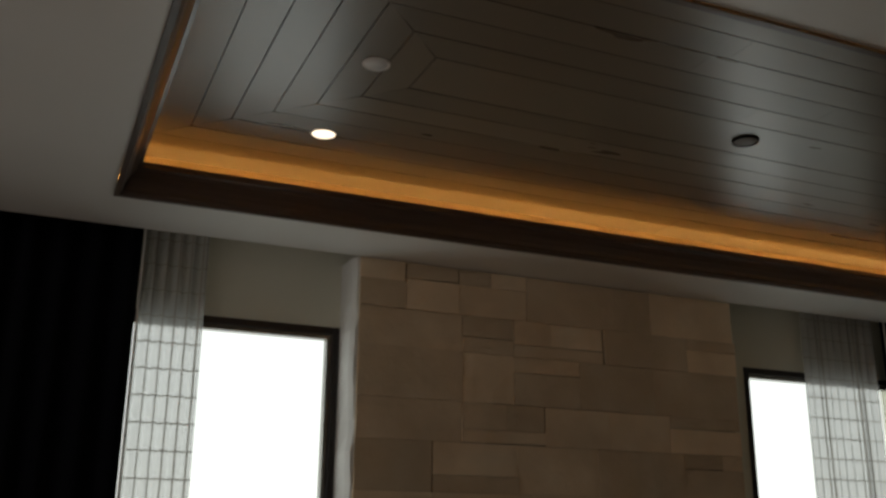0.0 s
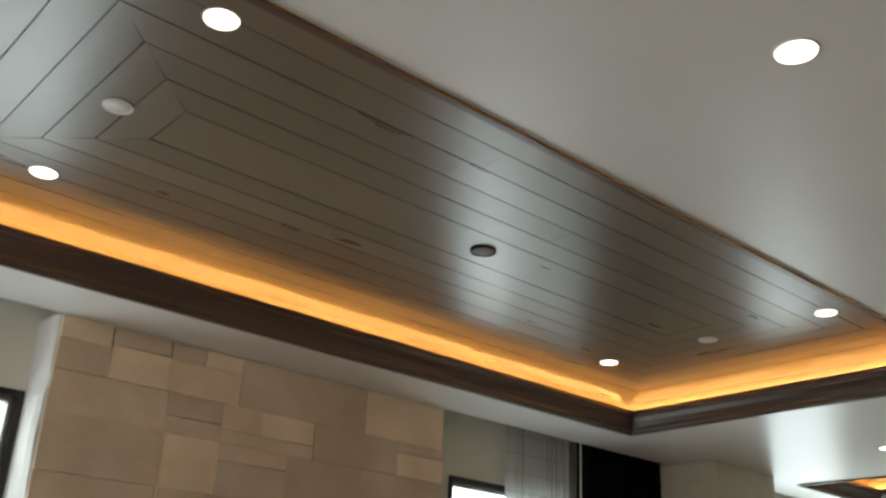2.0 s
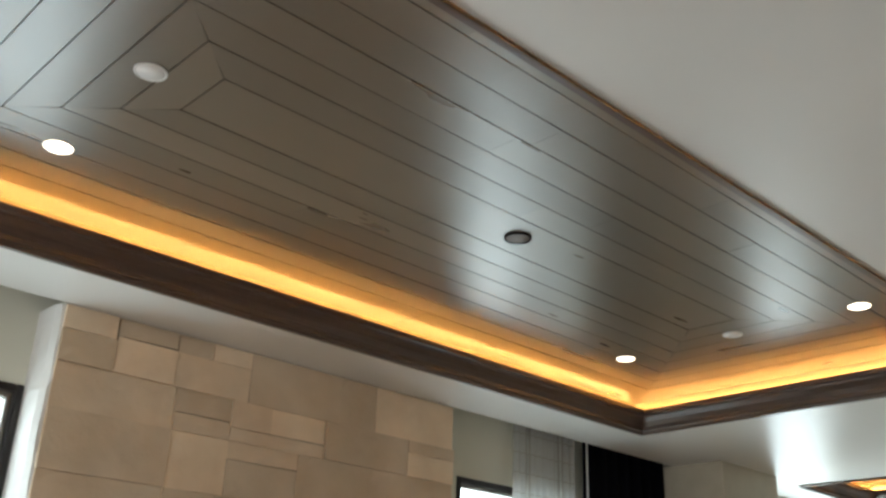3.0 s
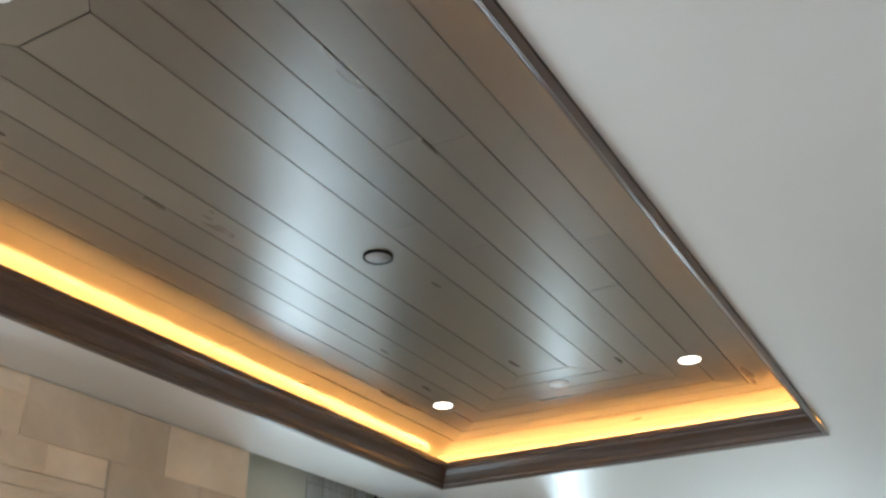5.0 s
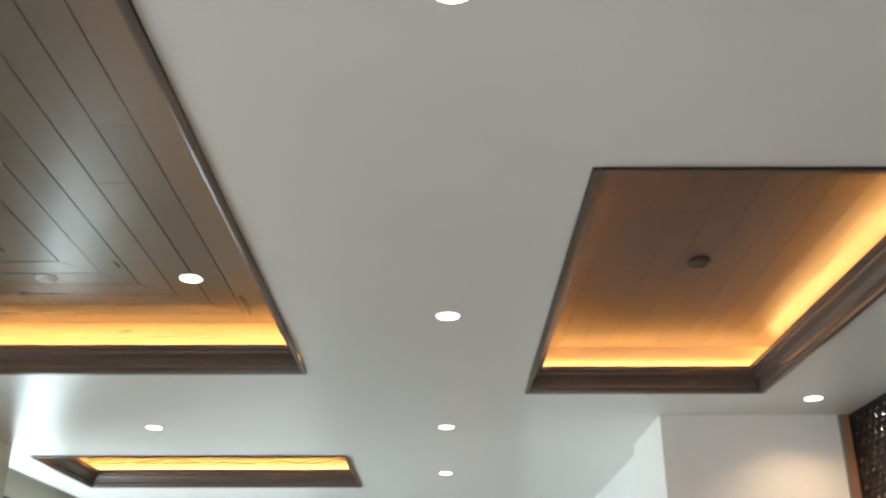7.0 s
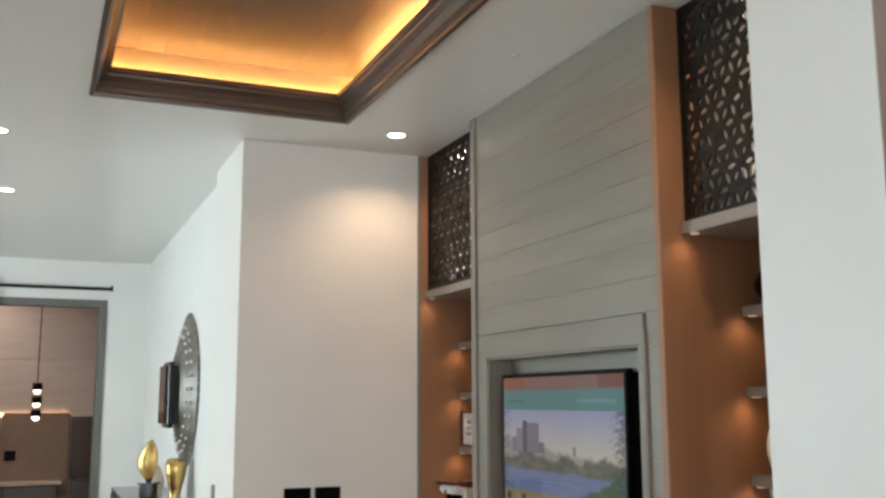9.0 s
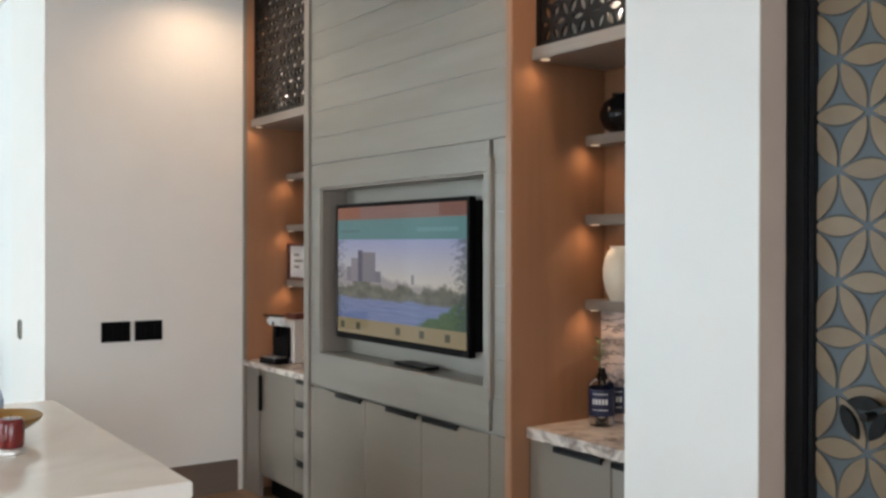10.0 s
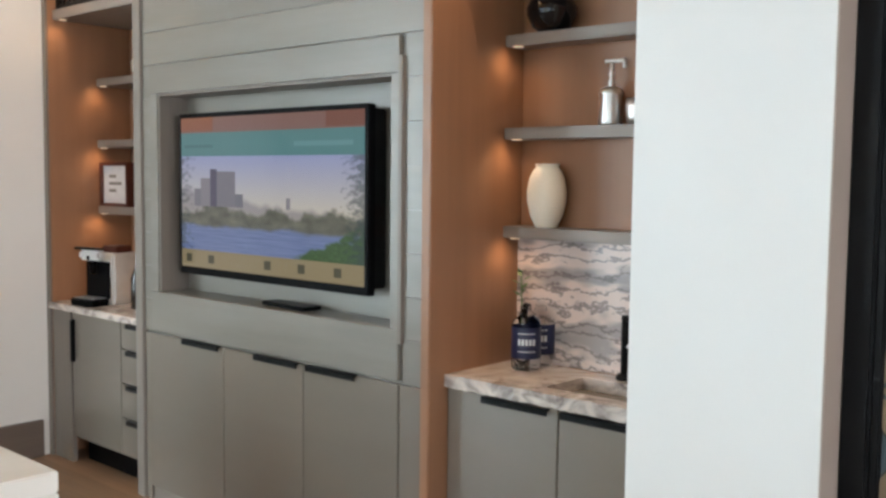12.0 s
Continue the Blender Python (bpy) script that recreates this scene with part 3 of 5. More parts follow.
# ---------------------------------------------------------------- fireplace wall
def stone_block(x0, x1, z0, z1, y, back, rnd):
    """One roughly dressed block: a hummocky face with worn edges; now and then one joint has opened."""
    bm = bmesh.new()
    nx, nz = 5, 4
    off = rnd.uniform(-0.006, 0.006)
    open_side, open_foot = (0.006 if rnd.random() < 0.22 else 0.0), (0.006 if rnd.random() < 0.30 else 0.0)
    tilt = rnd.uniform(-0.002, 0.002)
    grid = []
    for a in range(nx + 1):
        col = []
        for b in range(nz + 1):
            u, v = a / nx, b / nz
            edge = a in (0, nx) or b in (0, nz)
            px = x0 + 0.0012 + (x1 - x0 - 0.0024 - open_side) * u + (0 if a in (0, nx) else rnd.uniform(-1, 1) * 0.004)
            pz = z0 + 0.0010 + open_foot * (1 - v) * (0.3 + 0.7 * u) + (z1 - z0 - 0.0020) * v + (0 if b in (0, nz) else rnd.uniform(-1, 1) * 0.004)
            depth = rnd.uniform(0.0005, 0.0042) if edge else rnd.uniform(-0.0025, 0.0015)
            col.append(bm.verts.new((px, y + off + tilt * (u - 0.5) * 2 + depth, pz)))
        grid.append(col)
    for a in range(nx):
        for b in range(nz):
            bm.faces.new((grid[a][b], grid[a + 1][b], grid[a + 1][b + 1], grid[a][b + 1]))
    rim = [grid[a][0] for a in range(nx + 1)] + [grid[nx][b] for b in range(1, nz + 1)] + \
          [grid[a][nz] for a in range(nx - 1, -1, -1)] + [grid[0][b] for b in range(nz - 1, 0, -1)]
    far = [bm.verts.new((v.co.x, back, v.co.z)) for v in rim]
    for k in range(len(rim)):
        bm.faces.new((rim[k], rim[(k + 1) % len(rim)], far[(k + 1) % len(rim)], far[k]))
    return bm


def chimney():
    """Limestone ashlar in broken courses, laid with tight joints."""
    x0, x1, y0, y1 = 1.465, 3.79, 3.354, NORTH
    c = thing("chimney_breast", "tan limestone chimney breast of rough broken-coursed blocks", "fireplace", (x0, y0, 0), kind="structure")
    wpart("core", box(x0 + 0.03, x1 - 0.03, y0 + 0.016, y1, 0, H - 0.004), MORTAR, c)
    rnd = random.Random(19)
    heights = [0.24, 0.22, 0.27, 0.18, 0.25, 0.21, 0.26, 0.17, 0.24, 0.20, 0.25, 0.19, 0.24]
    scale = (H - 0.003) / sum(heights)
    z = 0.0
    for h in heights:
        h *= scale
        x = x0
        while x < x1 - 0.01:
            w = rnd.choice((0.24, 0.30, 0.40, 0.48, 0.56))
            if x + w > x1 - 0.22:
                w = x1 - x
            left, right = x == x0, x + w >= x1 - 1e-6
            back = y1 if left or right else y0 + 0.05
            xa, xb = x - (rnd.uniform(0, 0.012) if left else 0), x + w + (rnd.uniform(-0.004, 0.010) if right else 0)
            split = rnd.random()
            if split < 0.42:
                m = z + h * rnd.choice((0.34, 0.42, 0.58, 0.66))
                cuts = [(xa, xb, z, m)]
                if w > 0.38 and rnd.random() < 0.6:
                    k = x + w * rnd.uniform(0.35, 0.65)
                    cuts += [(xa, k, m, z + h), (k, xb, m, z + h)]
                else:
                    cuts.append((xa, xb, m, z + h))
            else:
                cuts = [(xa, xb, z, z + h)]
            for q in cuts:
                wpart("stone", stone_block(*q, y0, back, rnd), STONE, c)
            x += w
        z += h


def plaster_return(x0, x1):
    """The narrow white return between the stonework and the window."""
    bm = bmesh.new()
    rnd = random.Random(12)
    n = 40
    rows = []
    for k in range(n + 1):
        z = H * k / n - (0.004 if k == n else 0)
        d = rnd.uniform(-0.006, 0.006) + 0.006 * math.sin(k * 0.9)
        rows.append([bm.verts.new(p) for p in ((x0, NORTH - 0.001, z), (x0 + 0.012 + d, 3.41 + d, z), (x0 + 0.026 + d, 3.372 + d, z), (x1, 3.366, z), (x1, NORTH - 0.001, z))])
    for r, s in zip(rows, rows[1:]):
        for i in range(5):
            bm.faces.new((r[i], r[(i + 1) % 5], s[(i + 1) % 5], s[i]))
    setting("plaster_return", bm, PAINT, "rough white plaster return beside the stonework", "wall")


plaster_return(1.421, 1.470)


def drape(name, x0, x1, y, z0, z1, material, label, folds, depth, taper=0.0):
    """Hanging cloth with soft folds; taper draws the foot in."""
    bm = bmesh.new()
    nx, nz = folds * 8, 10
    rnd = random.Random(int(x0 * 100) + 5)
    ph = [rnd.uniform(-0.7, 0.7) for _ in range(folds + 2)]
    rows = []
    for j in range(nz + 1):
        v = j / nz
        row = []
        for i in range(nx + 1):
            u = i / nx
            k = u * folds
            p = ph[int(k)] * (1 - k % 1) + ph[int(k) + 1] * (k % 1)
            row.append(bm.verts.new((x0 + (x1 - x0) * (u * (1 - taper * (1 - v))), y + depth * math.sin(2 * math.pi * k + p) * (0.7 + 0.3 * (1 - v)), z0 + (z1 - z0) * v)))
        rows.append(row)
    for r, s in zip(rows, rows[1:]):
        for i in range(nx):
            bm.faces.new((r[i], r[i + 1], s[i + 1], s[i])).smooth = True
    if material is not SHEER:
        ext = bmesh.ops.extrude_face_region(bm, geom=bm.faces[:])
        bmesh.ops.translate(bm, verts=[v for v in ext["geom"] if isinstance(v, bmesh.types.BMVert)], vec=(0, 0.006, 0))
    c = thing(name, label, "curtain", (x0, y, z0))
    wpart("cloth", bm, material, c)
    wpart("heading", box(x0, x1, y - 0.012, y + 0.012, z1, z1 + 0.05, 0.003), material, c)
    track = tube((x0, y, z1 + 0.06), (x1, y, z1 + 0.06), 0.009)
    wpart("track", track, BLACK_METAL, c, "dark metal curtain track")
    return c


chimney()
drape("blackout_curtain", -0.9, 0.40, 3.45, 0.0, 3.06, BLACK_CLOTH, "black blackout curtain hanging in folds beside the window", 9, 0.03)
drape("sheer_curtain", 0.42, 0.72, 3.50, 0.0, 3.06, SHEER, "white sheer curtain with a woven grid pattern", 5, 0.022)
drape("sheer_curtain", 4.45, 5.06, 3.50, 0.0, 3.06, SHEER, "white sheer curtain with a woven grid pattern", 9, 0.022)
drape("blackout_curtain", 5.08, 6.01, 3.45, 0.0, 3.06, BLACK_CLOTH, "black blackout curtain hanging in folds beside the column", 7, 0.03)
# pale rods stand in for the thin line of light between the curtains
for x in (0.405, 5.07):
    c = thing("light_gap_rod", "thin pale rod standing in for the line of light between sheer and blackout curtain", "curtain wand", (x, 3.40, 0.9))
    part("rod", tube((0, 0, 0), (0, 0, 2.12), 0.006), SILVER, c)


# ---------------------------------------------------------------- bar and television wall

def pull(parent, x0, x1, z, y=None):
    y = FRONT if y is None else y
    bm = box(x0, x1, y, y + 0.02, z - 0.004, z + 0.002, 0.001)
    add_box(bm, x0, x1, y + 0.014, y + 0.02, z - 0.018, z - 0.003)
    wpart("handle", bm, BLACK_METAL, parent, "black metal edge pull")


def media_unit():
    u = thing("media_cabinet", "grey washed oak cabinet wall with a television recess", "cabinet", (4.275, FRONT, 0))
    x0, x1 = 3.476, 5.06
    # carcass round the recess
    rx0, rx1, rz0, rz1, ry = 3.61, 4.95, 0.892, 1.702, -2.555
    f = FRONT - 0.014
    for b in ((x0, rx0, f, 0.0, H - 0.004), (rx1, x1, f, 0.0, H - 0.004), (rx0, rx1, f, rz1, H - 0.004), (rx0, rx1, f, 0.0, rz0), (rx0, rx1, ry, rz0, rz1)):
        wpart("carcass_panel", box(b[0], b[1], BACK, b[2], b[3], b[4]), GREY_WOOD, u)
    # boards
    z = 1.822
    while z < H - 0.02:
        n = min(z + 0.1305, H - 0.006)
        wpart("plank", box(x0, x1, f, FRONT, z + 0.0005, n - 0.0005, 0.0007, 1), GREY_WOOD, u)
        z = n
    z = 0.861 - 0.1375
    while z < 1.80:
        n = min(z + 0.1375, 1.82)
        wpart("plank", box(x0, 3.552, f, FRONT, z + 0.0005, n - 0.0005, 0.0007, 1), GREY_WOOD, u)
        wpart("plank", box(5.004, x1, f, FRONT, z + 0.0005, n - 0.0005, 0.0007, 1), GREY_WOOD, u)
        z = n
    # picture-frame surround of the recess
    s = FRONT + 0.005
    for b in ((3.574, 5.002, rz1, 1.818), (3.574, 5.002, 0.726, rz0), (3.574, rx0, rz0, rz1), (rx1, 5.002, rz0, rz1)):
        wpart("surround", box(b[0], b[1], f, s, b[2] + 0.0005, b[3] - 0.0005, 0.002, 1), GREY_WOOD, u)
    wpart("edge_strip", box(3.550, 3.568, f, s + 0.010, 0.848, 1.752, 0.002), STILE, u, "proud taupe edge strip")
    # thin dark strips stand in for the shade inside the recess
    wpart("recess_lining", box(rx1 - 0.010, rx1 - 0.0005, ry + 0.001, FRONT - 0.003, rz0 + 0.001, rz1 - 0.001), STILE, u, "dark taupe strip standing in for shade in the recess")
    wpart("recess_lining", box(rx0 + 0.001, rx1 - 0.011, ry + 0.001, FRONT - 0.003, rz1 - 0.010, rz1 - 0.0005), STILE, u, "dark taupe strip standing in for shade in the recess")
    # doors
    cuts = [5.024, 4.505, 4.036, 3.571]
    for a, b in zip(cuts, cuts[1:]):
        d = wpart("door", box(b + 0.002, a - 0.002, f, FRONT + 0.004, 0.06, 0.714, 0.002, 1), GREY_WOOD_V, u)
    for a, b in ((4.767, 4.527), (4.302, 4.060), (4.008, 3.764)):
        pull(u, b, a, 0.716)
    for a, b in ((5.06, 5.026), (3.569, 3.476)):
        wpart("filler", box(b, a, f, FRONT, 0.0, 0.714, 0.0015, 1), GREY_WOOD_V, u)
    wpart("plinth", box(3.572, 5.024, f, FRONT - 0.01, 0.0, 0.055), STILE, u)
    # uprights between the unit and the niches
    wpart("stile", box(5.062, 5.118, BACK, FRONT + 0.012, 0, H - 0.004, 0.002), STILE, u, "dark taupe upright")


def television():
    x0, x1, z0, z1, y = 3.748, 4.848, 0.978, 1.617, -2.45
    tv = thing("television", "flat black television switched on, showing a city park scene", "television", (x0, y, z0))
    wpart("casing", box(x0, x1, y - 0.034, y, z0, z1, 0.003), BLACK_PLASTIC, tv)
    wpart("rear_housing", box(x0 + 0.014, x1 - 0.014, -2.552, y - 0.0345, z0 + 0.02, z1 - 0.014, 0.006), BLACK_METAL, tv)
    ax0, ax1, az0, az1 = x0 + 0.018, x1 - 0.018, z0 + 0.03, z1 - 0.018
    w, h = ax1 - ax0, az1 - az0

    def tone(name, c):
        return screen_glow("screen_" + name, c)

    def quad(name, u0, u1, v0, v1, m, lift, label=""):
        # u runs from the viewer's left, which is the higher x
        return wpart(name, box(ax1 - u1 * w, ax1 - u0 * w, y, y + 0.0006 + lift * 0.0006, az0 + v0 * h, az0 + v1 * h), m, tv, label)

    pic = screen_glow("screen_landscape", (0.3, 0.3, 0.3))
    nt = pic.node_tree

    def node(kind, **sockets):
        n = nt.nodes.new(kind)
        for key, v in sockets.items():
            if isinstance(v, (int, float)):
                n.inputs[int(key[1:])].default_value = v
            else:
                nt.links.new(v, n.inputs[int(key[1:])])
        return n

    def calc(op, p, q=0.0):
        n = node("ShaderNodeMath", i0=p, i1=q)
        n.operation = op
        return n.outputs[0]

    def grain(scale, sx, sz, detail=3):
        mp = nt.nodes.new("ShaderNodeMapping")
        mp.inputs["Scale"].default_value = (sx, 1, sz)
        nt.links.new(co.outputs["Generated"], mp.inputs["Vector"])
        n = nt.nodes.new("ShaderNodeTexNoise")
        n.inputs["Scale"].default_value, n.inputs["Detail"].default_value = scale, detail
        nt.links.new(mp.outputs[0], n.inputs["Vector"])
        return n.outputs["Fac"]

    def below(value, edge, soft):
        """One where value lies under edge, with a soft border."""
        n = nt.nodes.new("ShaderNodeMapRange")
        nt.links.new(calc("SUBTRACT", edge, value), n.inputs["Value"])
        n.inputs["From Min"].default_value, n.inputs["From Max"].default_value = -soft, soft
        return n.outputs[0]

    def over(base, fac, color):
        n = nt.nodes.new("ShaderNodeMixRGB")
        nt.links.new(fac, n.inputs[0])
        nt.links.new(base, n.inputs[1])
        if isinstance(color, tuple):
            n.inputs[2].default_value = (*color, 1)
        else:
            nt.links.new(color, n.inputs[2])
        return n.outputs[0]

    co = nt.nodes.new("ShaderNodeTexCoord")
    sp = nt.nodes.new("ShaderNodeSeparateXYZ")
    nt.links.new(co.outputs["Generated"], sp.inputs[0])
    gx, gz = sp.outputs["X"], sp.outputs["Z"]
    ramp = nt.nodes.new("ShaderNodeValToRGB")
    nt.links.new(gz, ramp.inputs[0])
    e = ramp.color_ramp.elements
    e[0].position, e[0].color = 0.40, (0.52, 0.47, 0.36, 1)
    e[1].position, e[1].color = 1.0, (0.26, 0.29, 0.45, 1)
    pic_c = ramp.outputs[0]
    # hazy blocks of town, trees, lake, near leaves
    town = calc("ADD", calc("MULTIPLY", grain(9, 1, 0.02, 1), 0.5), calc("ADD", calc("MULTIPLY", gx, 0.30), 0.12))
    pic_c = over(pic_c, calc("MULTIPLY", below(gz, town, 0.03), 0.62), (0.15, 0.14, 0.17))
    trees = calc("ADD", calc("MULTIPLY", grain(11, 1, 0.3), 0.5), 0.19)
    leafy = node("ShaderNodeMixRGB", i0=grain(14, 1, 0.8))
    leafy.inputs[1].default_value, leafy.inputs[2].default_value = (0.008, 0.016, 0.015, 1), (0.21, 0.20, 0.145, 1)
    pic_c = over(pic_c, below(gz, trees, 0.03), leafy.outputs[0])
    water = node("ShaderNodeMixRGB", i0=grain(10, 0.6, 5))
    water.inputs[1].default_value, water.inputs[2].default_value = (0.045, 0.075, 0.18, 1), (0.22, 0.27, 0.44, 1)
    shore = calc("ADD", calc("MULTIPLY", grain(6, 1, 0.4), 0.14), 0.19)
    pic_c = over(pic_c, below(gz, shore, 0.02), water.outputs[0])
    near = node("ShaderNodeMixRGB", i0=grain(40, 1.6, 1))
    near.inputs[1].default_value, near.inputs[2].default_value = (0.012, 0.03, 0.01, 1), (0.075, 0.15, 0.05, 1)
    bush = calc("ADD", calc("ADD", gx, gz), calc("MULTIPLY", grain(9, 1.6, 1), 0.35))
    pic_c = over(pic_c, below(bush, 0.50, 0.025), near.outputs[0])
    bough = calc("ADD", gx, calc("MULTIPLY", grain(22, 1.6, 1), 0.35))
    pic_c = over(pic_c, calc("MULTIPLY", below(bough, 0.22, 0.04), 0.7), (0.03, 0.05, 0.05))
    bough2 = calc("ADD", calc("SUBTRACT", 1.0, gx), calc("MULTIPLY", grain(20, 1.6, 1), 0.35))
    pic_c = over(pic_c, calc("MULTIPLY", below(bough2, 0.19, 0.04), 0.7), (0.03, 0.05, 0.05))
    b = nt.nodes["Principled BSDF"]
    nt.links.new(pic_c, b.inputs["Emission Color"])
    quad("screen", 0, 1, 0, 1, BLACK_CERAMIC, 0, "glossy screen")
    quad("screen_picture", 0, 1, 0.12, 0.745, pic, 1)
    quad("screen_header", 0, 1, 0.90, 1.0, tone("brown", (0.19, 0.10, 0.08)), 1)
    quad("screen_header", 0, 0.2, 0.91, 1.0, tone("rust", (0.22, 0.075, 0.035)), 2)
    quad("screen_header", 0.82, 1.0, 0.91, 1.0, tone("dark_rust", (0.16, 0.06, 0.04)), 2)
    quad("screen_banner", 0, 1, 0.745, 0.90, tone("teal", (0.075, 0.19, 0.19)), 1)
    quad("screen_banner", 0.02, 0.2, 0.80, 0.82, tone("teal_dark", (0.055, 0.14, 0.145)), 2)
    quad("screen_banner", 0.66, 0.95, 0.80, 0.83, tone("teal_light", (0.11, 0.24, 0.24)), 2)
    quad("screen_menu", 0, 1, 0.0, 0.12, tone("sand", (0.24, 0.19, 0.10)), 1)
    dark = tone("icon", (0.06, 0.055, 0.03))
    for u in (0.03, 0.17, 0.50, 0.68, 0.86):
        quad("screen_icon", u, u + 0.035, 0.035, 0.09, dark, 2)
    # skyline
    rnd = random.Random(4)
    hazy = [tone("tower_a", (0.165, 0.155, 0.175)), tone("tower_b", (0.20, 0.185, 0.20)), tone("tower_c", (0.14, 0.135, 0.155))]
    for u0, u1, v in ((0.085, 0.125, 0.53), (0.125, 0.185, 0.60), (0.225, 0.335, 0.645), (0.335, 0.38, 0.50), (0.62, 0.64, 0.485)):
        quad("screen_tower", u0, u1, 0.415, v, rnd.choice(hazy), 2)
    quad("screen_tower", 0.185, 0.225, 0.415, 0.66, tone("tower_dark", (0.075, 0.07, 0.105)), 2)


COUNTER = 0.757
SHELVES = (1.843, 1.541, 1.216)


def niche(right):
    """The open shelves, counter and cupboards on one side of the media cabinet."""
    side = "bar" if right else "coffee"
    x0, x1 = (2.551, 3.475) if right else (5.120, 5.970)
    n = thing("niche_cabinet", f"walnut lined {side} niche with lit shelves and grey cupboards", "cabinet", ((x0 + x1) / 2, FRONT, 0), group="bar niches")
    edge = 0.040 if right else 0.034
    face = FRONT + 0.006 if right else -2.432       # front of the niche's uprights
    front = -2.486 if right else -2.440             # front of its counter and cupboards
    ix0, ix1 = x0 + 0.021, x1 - edge
    wpart("back_panel", box(x0, x1, BACK, BACK + 0.012, COUNTER - 0.04, H - 0.004), WALNUT, n)
    wpart("side_panel", box(x0, x0 + 0.02, BACK + 0.0125, FRONT - 0.012, 0.0, H - 0.004), WALNUT, n)
    if right:
        wpart("side_panel", box(ix1 + 0.0005, x1 - 0.001, BACK + 0.0125, face, 0.0, H - 0.004, 0.003), WALNUT, n)
    else:
        wpart("side_panel", box(ix1 + 0.0005, x1 - 0.001, BACK + 0.0125, face - 0.014, 0.0, H - 0.004, 0.002), WALNUT, n)
        wpart("face_stile", box(ix1 + 0.0005, x1 - 0.001, face - 0.0135, face, 0.0, H - 0.004, 0.003), STILE, n, "taupe face upright")
        wpart("filler", box(5.762, ix1, front - 0.03, front - 0.006, 0.0, COUNTER - 0.031, 0.002), STILE, n, "taupe filler beside the door")
    ledge = -2.502 if right else -2.470
    wpart("lattice_shelf", box(ix0, ix1, BACK + 0.013, ledge, 2.103, 2.149, 0.003), SHELF_WOOD, n, "thick taupe shelf under the lattice")
    lip = -2.768 if right else -2.690
    for z in SHELVES:
        wpart("shelf", box(ix0, ix1, BACK + 0.013, lip, z - 0.038, z, 0.003), SHELF_WOOD, n)
    # cupboard below
    bz = COUNTER - (0.040 if right else 0.031)
    door = front - 0.010
    wpart("cupboard", box(ix0, ix1 if right else 5.76, BACK + 0.013, door - 0.020, 0.115, bz, 0.002), GREY_WOOD_V, n)
    wpart("plinth", box(ix0, ix1 if right else 5.76, BACK + 0.013, door - 0.075, 0.0, 0.114), BLACK_PLASTIC, n)
    if right:
        for a, b in ((3.011, ix1 - 0.004), (ix0, 3.007)):
            wpart("door", box(a, b, door - 0.019, door, 0.12, bz - 0.004, 0.002), GREY_WOOD_V, n)
        pull(n, 3.039, 3.281, bz - 0.006, door)
        pull(n, 2.752, 2.992, bz - 0.006, door)
        wpart("backsplash", box(ix0, ix1, BACK + 0.013, BACK + 0.03, COUNTER + 0.001, SHELVES[2] - 0.039), VEINED, n, "banded grey and pink marble backsplash")
    else:
        wpart("door", box(5.32, 5.757, door - 0.019, door, 0.13, bz - 0.004, 0.002), GREY_WOOD_V, n)
        wpart("handle", box(5.728, 5.742, door, door + 0.020, 0.49, 0.69, 0.003), BLACK_METAL, n, "upright black bar handle")
        for a, b in ((0.606, bz - 0.004), (0.452, 0.602), (0.297, 0.448), (0.13, 0.293)):
            wpart("drawer", box(ix0, 5.317, door - 0.019, door, a, b, 0.002), GREY_WOOD_V, n)
            pull(n, 5.146, 5.252, b - 0.002, door)
    # lights under the shelves, by the wall of the niche
    for z, y in ((2.103, ledge - 0.03), *[(z - 0.038, lip - 0.012) for z in SHELVES]):
        wpart("puck_light", lathe([(0, -0.001), (0.012, -0.001), (0.016, -0.003), (0.018, 0)], 16, (ix1 - 0.045, y, z)), PUCK_LENS, n, "small warm shelf light")
        spot("shelf_lamp", ix1 - 0.045, y + 0.018, z - 0.006, PUCK * 0.95, 160, 0.9, (1.0, 0.66, 0.36), radius=0.045)
        spot("shelf_lamp", ix0 + 0.10, y + 0.012, z - 0.008, PUCK * 0.6, 140, 0.8, (1.0, 0.66, 0.36), radius=0.02)
    return ix0, ix1


def chipped_edge(bm, y, depth, seed):
    """Breaks the front edge of a slab into a rough, chiselled face."""
    rnd = random.Random(seed)
    cut = [e for e in bm.edges if all(abs(v.co.y - y) < 1e-4 for v in e.verts) and abs(e.verts[0].co.x - e.verts[1].co.x) > 0.3]
    bmesh.ops.subdivide_edges(bm, edges=cut, cuts=48, use_grid_fill=False)
    for v in bm.verts:
        if abs(v.co.y - y) < 1e-4:
            v.co.y -= rnd.uniform(0, depth)
            v.co.z += rnd.uniform(-1, 1) * depth * 0.25


